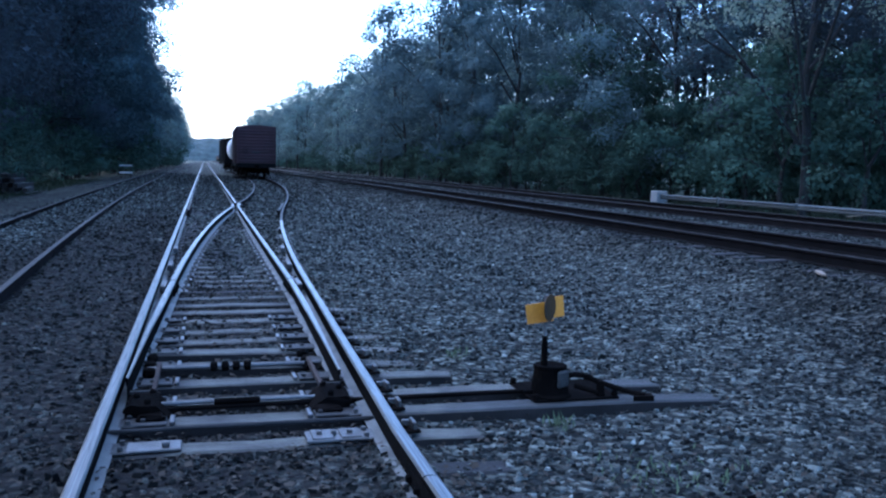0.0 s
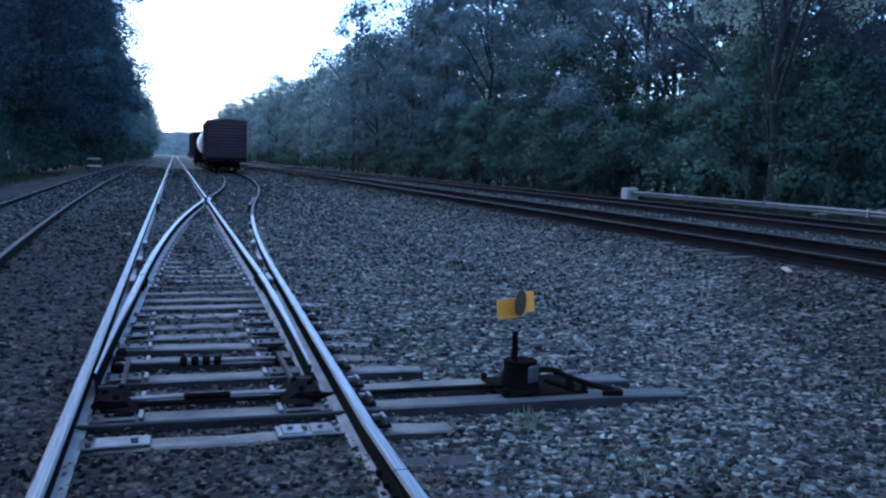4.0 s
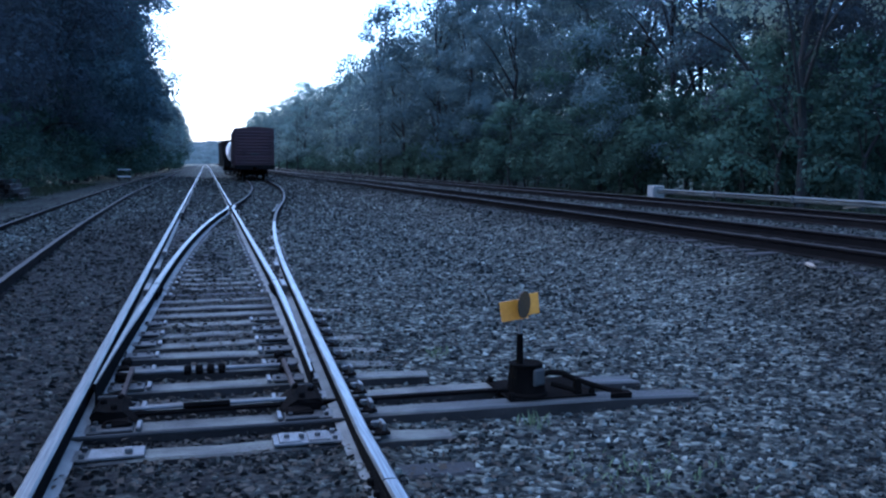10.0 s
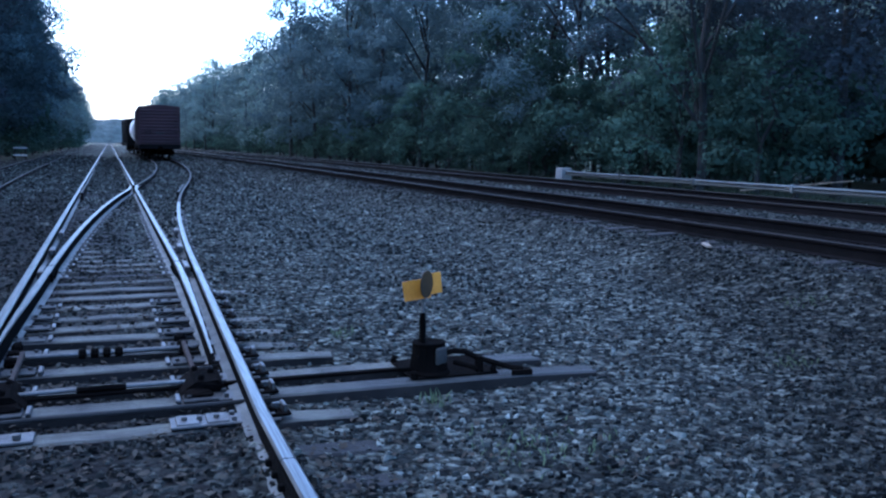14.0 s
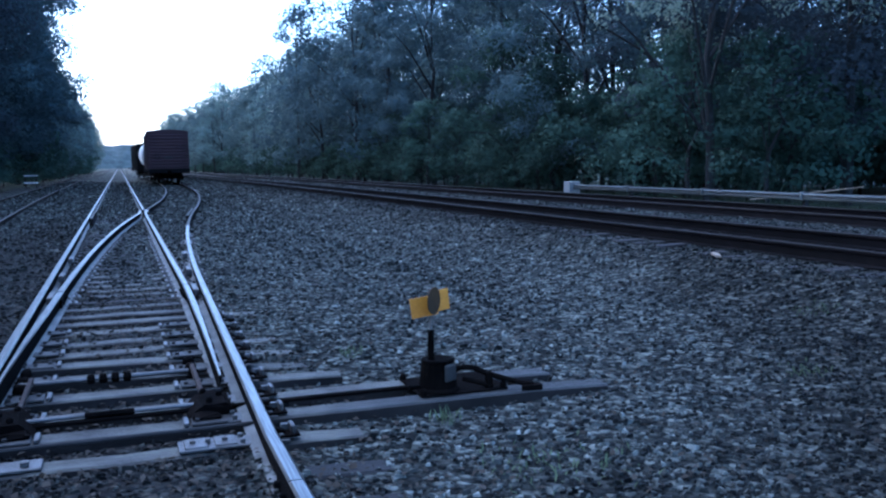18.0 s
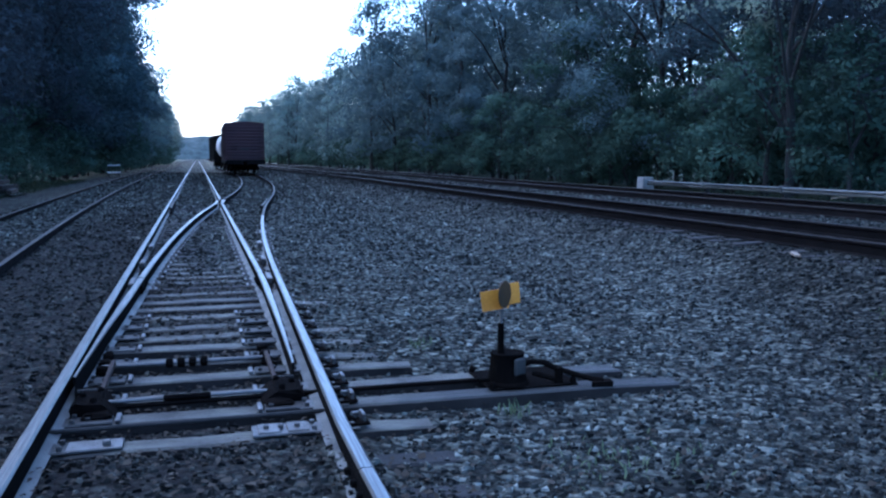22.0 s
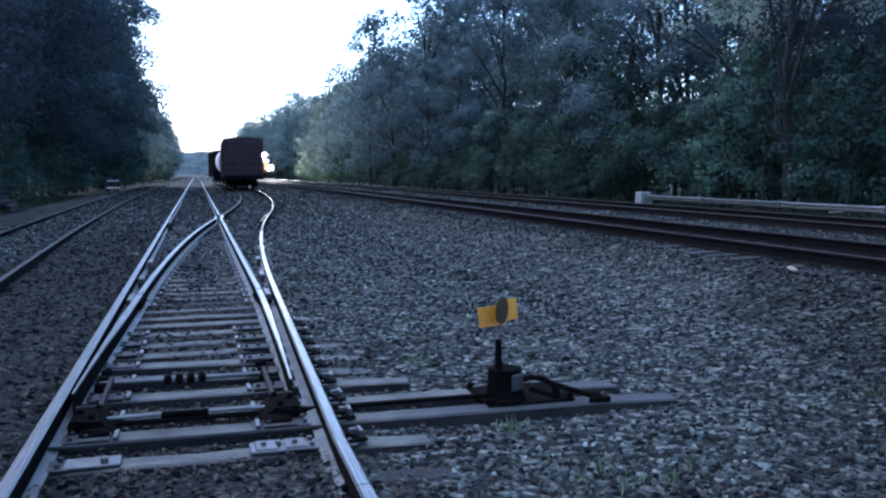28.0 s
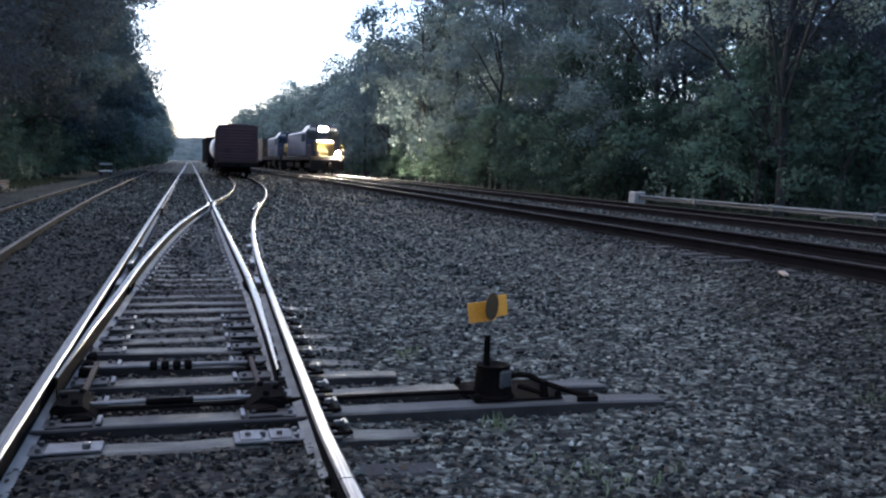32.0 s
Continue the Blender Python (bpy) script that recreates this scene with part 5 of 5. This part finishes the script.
# ---- clutter ----
def build_clutter():
    c = thing("split_timber", pose(7.05, 8.9, ground_z(7.05, 8.9) + 0.02, 0, 0, 62), "pale split piece of timber lying by a tie end", "timber")
    bm = bm_new()
    outline(bm, [(-0.22, -0.035), (0.14, -0.05), (0.24, 0.0), (0.12, 0.035), (-0.2, 0.02)], 0.0, 0.022, "xy")
    part("splinter", bm, M_WOOD, c)
    # stacked old ties at the edge of the wood
    rnd = random.Random(31)
    for row, z in enumerate((0.1, 0.28, 0.46, 0.64, 0.82)):
        for k in range(6 - row):
            o = thing("stacked_tie", pose(-8.6 + 0.36 * k + 0.18 * row, 38.0 + rnd.uniform(-0.2, 0.2), z + ground_z(-8, 38), 0, 0, 90 + rnd.uniform(-5, 5)), "old weathered tie in a stack at the wood's edge", "railway tie", "stack of old ties")
            placed("timber", rnd.choice(TIES), M_TIE, o)
    # white barrier boards before the wood
    b = thing("white_barrier", pose(-5.9, 70.0, ground_z(-5.9, 70), 0, 0, 0), "low white-painted board barrier before the trees", "barrier")
    for z in (0.34, 0.86):
        bm = bm_new()
        box(bm, -0.45, 0.45, -0.02, 0.02, z, z + 0.1, 0.005)
        part("board", bm, M_WHITE, b)
    for x in (-0.35, 0.35):
        bm = bm_new()
        box(bm, x - 0.04, x + 0.04, 0.02, 0.1, -0.1, 1.02, 0.008)
        part("post", bm, M_BARK, b)
    # thin leaning pole behind the guard rail
    p = thing("fallen_pole", pose(17.6, 19.0, ground_z(17.6, 19.0)), "thin pale pole propped above the grass", "pole")
    bm = bm_new()
    rod(bm, (-0.8, 1.3, 0.25), (0.9, -1.1, 0.62), 0.016, 0.011, 6)
    part("shaft", bm, M_WOOD, p)
    bm = bm_new()
    rod(bm, (0.7, -0.8, -0.1), (0.72, -0.82, 0.62), 0.016, 0.016, 6)
    part("prop", bm, M_BARK, p)


build_clutter()


def build_parked_car():
    """A dark car parked on the road."""
    v = thing("parked_car", pose(31.1, 23.1, -0.37, 0, 0, -32), "dark blue car parked on the road under the trees", "car")
    # y runs from the front bumper backwards
    bm = bm_new()
    outline(bm, [(0.1, 0.3), (0.1, 0.68), (0.25, 0.78), (1.4, 0.92), (1.55, 0.94), (3.9, 0.96), (4.5, 0.9), (4.55, 0.3)], -0.95, 0.95, "yz")
    bmesh.ops.bevel(bm, geom=list(bm.edges), offset=0.06, segments=2, affect="EDGES")
    body = part("body", bm, M_BLUE, v)
    bm = bm_new()
    outline(bm, [(1.35, 0.9), (2.1, 1.42), (3.2, 1.45), (3.95, 0.92)], -0.82, 0.82, "yz")
    bmesh.ops.bevel(bm, geom=list(bm.edges), offset=0.05, segments=2, affect="EDGES")
    cab = part("cab", bm, M_BLUE, v)
    bm = bm_new()
    outline(bm, [(1.43, 0.97), (1.40, 0.98), (2.05, 1.41), (2.09, 1.4)], -0.74, 0.74, "yz")
    part("windscreen", bm, M_WINDSCREEN, cab, "windscreen, the pale sky's reflection put into its colour")
    for side in (-1, 1):
        bm = bm_new()
        outline(bm, [(1.75, 0.98), (2.2, 1.36), (3.15, 1.38), (3.6, 0.98)], side * 0.83 - 0.01, side * 0.83 + 0.01, "yz")
        part("side_window", bm, M_GLASS, cab)
        bm = bm_new()
        box(bm, side * 1.06 - 0.12, side * 1.06 + 0.12, 1.62, 1.72, 0.98, 1.12, 0.03)
        part("mirror", bm, M_WHITE, cab, "pale wing mirror")
        bm = bm_new()
        box(bm, side * 0.72 - 0.17, side * 0.72 + 0.17, 0.06, 0.14, 0.6, 0.72, 0.02)
        part("headlight", bm, M_LENS, body, "lit white headlight")
        for y in (0.95, 3.6):
            bm = bm_new()
            lathe(bm, [(0.2, -0.11), (0.3, -0.11), (0.33, -0.06), (0.33, 0.06), (0.3, 0.11), (0.2, 0.11)], 20, pose(side * 0.84, y, 0.33, 0, 90, 0))
            wheel = part("wheel", bm, M_RUBBER, v)
            bm = bm_new()
            lathe(bm, [(0.22, -0.1), (0.22, 0.1), (0.1, 0.12)], 14, pose(side * 0.86, y, 0.33, 0, 90 * side, 0))
            part("rim", bm, M_GALV, wheel)
    bm = bm_new()
    box(bm, -0.93, 0.93, 0.0, 0.14, 0.36, 0.56, 0.04)
    part("bumper", bm, M_CHROME, v, "bright chrome front bumper")
    bm = bm_new()
    box(bm, -0.5, 0.5, 0.07, 0.11, 0.57, 0.72, 0.02)
    part("grille", bm, M_BLACK, body)
    for k in range(4):
        bm = bm_new()
        box(bm, -0.48, 0.48, 0.055, 0.075, 0.59 + 0.035 * k, 0.605 + 0.035 * k)
        part("grille_bar", bm, M_CHROME, body)


build_parked_car()


# ---- loose stones of the ballast ----
def build_stones():
    rng = np.random.default_rng(3)
    n = 172000
    y = np.where(rng.random(n) < 0.05, rng.uniform(-5.0, 2.3, n), 2.3 + 92.0 * rng.random(n) ** 3.3)
    x = -4.8 + 19.6 * rng.random(n)
    keep = ((np.abs(x - 0.1 - 0.3 * (y - 2.3)) < 2.5 + 0.75 * y) | (y < 2.3) & (np.abs(x) < 4.5)) & (rng.random(n) > (y / 95.0) ** 2)
    x, y = x[keep], y[keep]
    n = len(x)
    s = rng.uniform(0.009, 0.023, n) * np.where(rng.random(n) < 0.08, 1.4, 1.0) * (1.0 + 0.036 * np.maximum(y, 0))
    z = np.array([ground_z(float(a), float(b)) for a, b in zip(x, y)])
    # each a shard: a wide lower triangle, a smaller shifted upper one, tilted
    ang = rng.uniform(0, math.tau, (n, 1)) + np.array([0, 2.1, 4.2]) + rng.uniform(-0.5, 0.5, (n, 3))
    low = np.stack([np.cos(ang), np.sin(ang), np.full((n, 3), -0.5)], -1) * rng.uniform(0.8, 1.35, (n, 3, 1))
    top = np.stack([np.cos(ang), np.sin(ang), 0 * ang], -1) * rng.uniform(0.35, 0.95, (n, 3, 1))
    top[:, :, :2] += rng.uniform(-0.3, 0.3, (n, 1, 2))
    top[:, :, 2] = rng.uniform(0.25, 1.0, (n, 3))
    v = np.concatenate([low, top], 1) * s[:, None, None] * np.array([1.15, 1.0, 1.05]) + np.stack([x, y, z], -1)[:, None]
    f = np.array([(3, 4, 5), (0, 1, 4), (0, 4, 3), (1, 2, 5), (1, 5, 4), (2, 0, 3), (2, 3, 5)])
    faces = (f[None] + 6 * np.arange(n)[:, None, None]).reshape(-1)
    me = bpy.data.meshes.new("ballast_stones")
    me.vertices.add(6 * n)
    me.vertices.foreach_set("co", v.astype(np.float32).ravel())
    me.loops.add(21 * n)
    me.loops.foreach_set("vertex_index", faces.astype(np.int32))
    me.polygons.add(7 * n)
    me.polygons.foreach_set("loop_start", np.arange(0, 21 * n, 3, dtype=np.int32))
    me.polygons.foreach_set("loop_total", np.full(7 * n, 3, dtype=np.int32))
    me.update(calc_edges=True)
    me.polygons.foreach_set("use_smooth", np.zeros(7 * n, dtype=bool))
    me.materials.append(M_STONE)
    tagged(placed("ballast_stones", me, M_STONE), "loose grey crushed stones of the track bed", "ballast", kind="stuff")


build_stones()


# ---- what moves: the train on the far main line ----
def motions():
    speed, end = 17.7, 78.0
    for car, back in TRAIN:
        rows = []
        for k in range(17):
            t = 2.0 * k
            y = end + speed * (32.0 - t) + back
            turn = -math.degrees(math.atan((far_main(y + 14) - far_main(y)) / 14))
            rows.append((t, pose(far_main(y), y, MAIN_Z + RAIL, 0, 0, turn)))
        walk(car, rows)


motions()
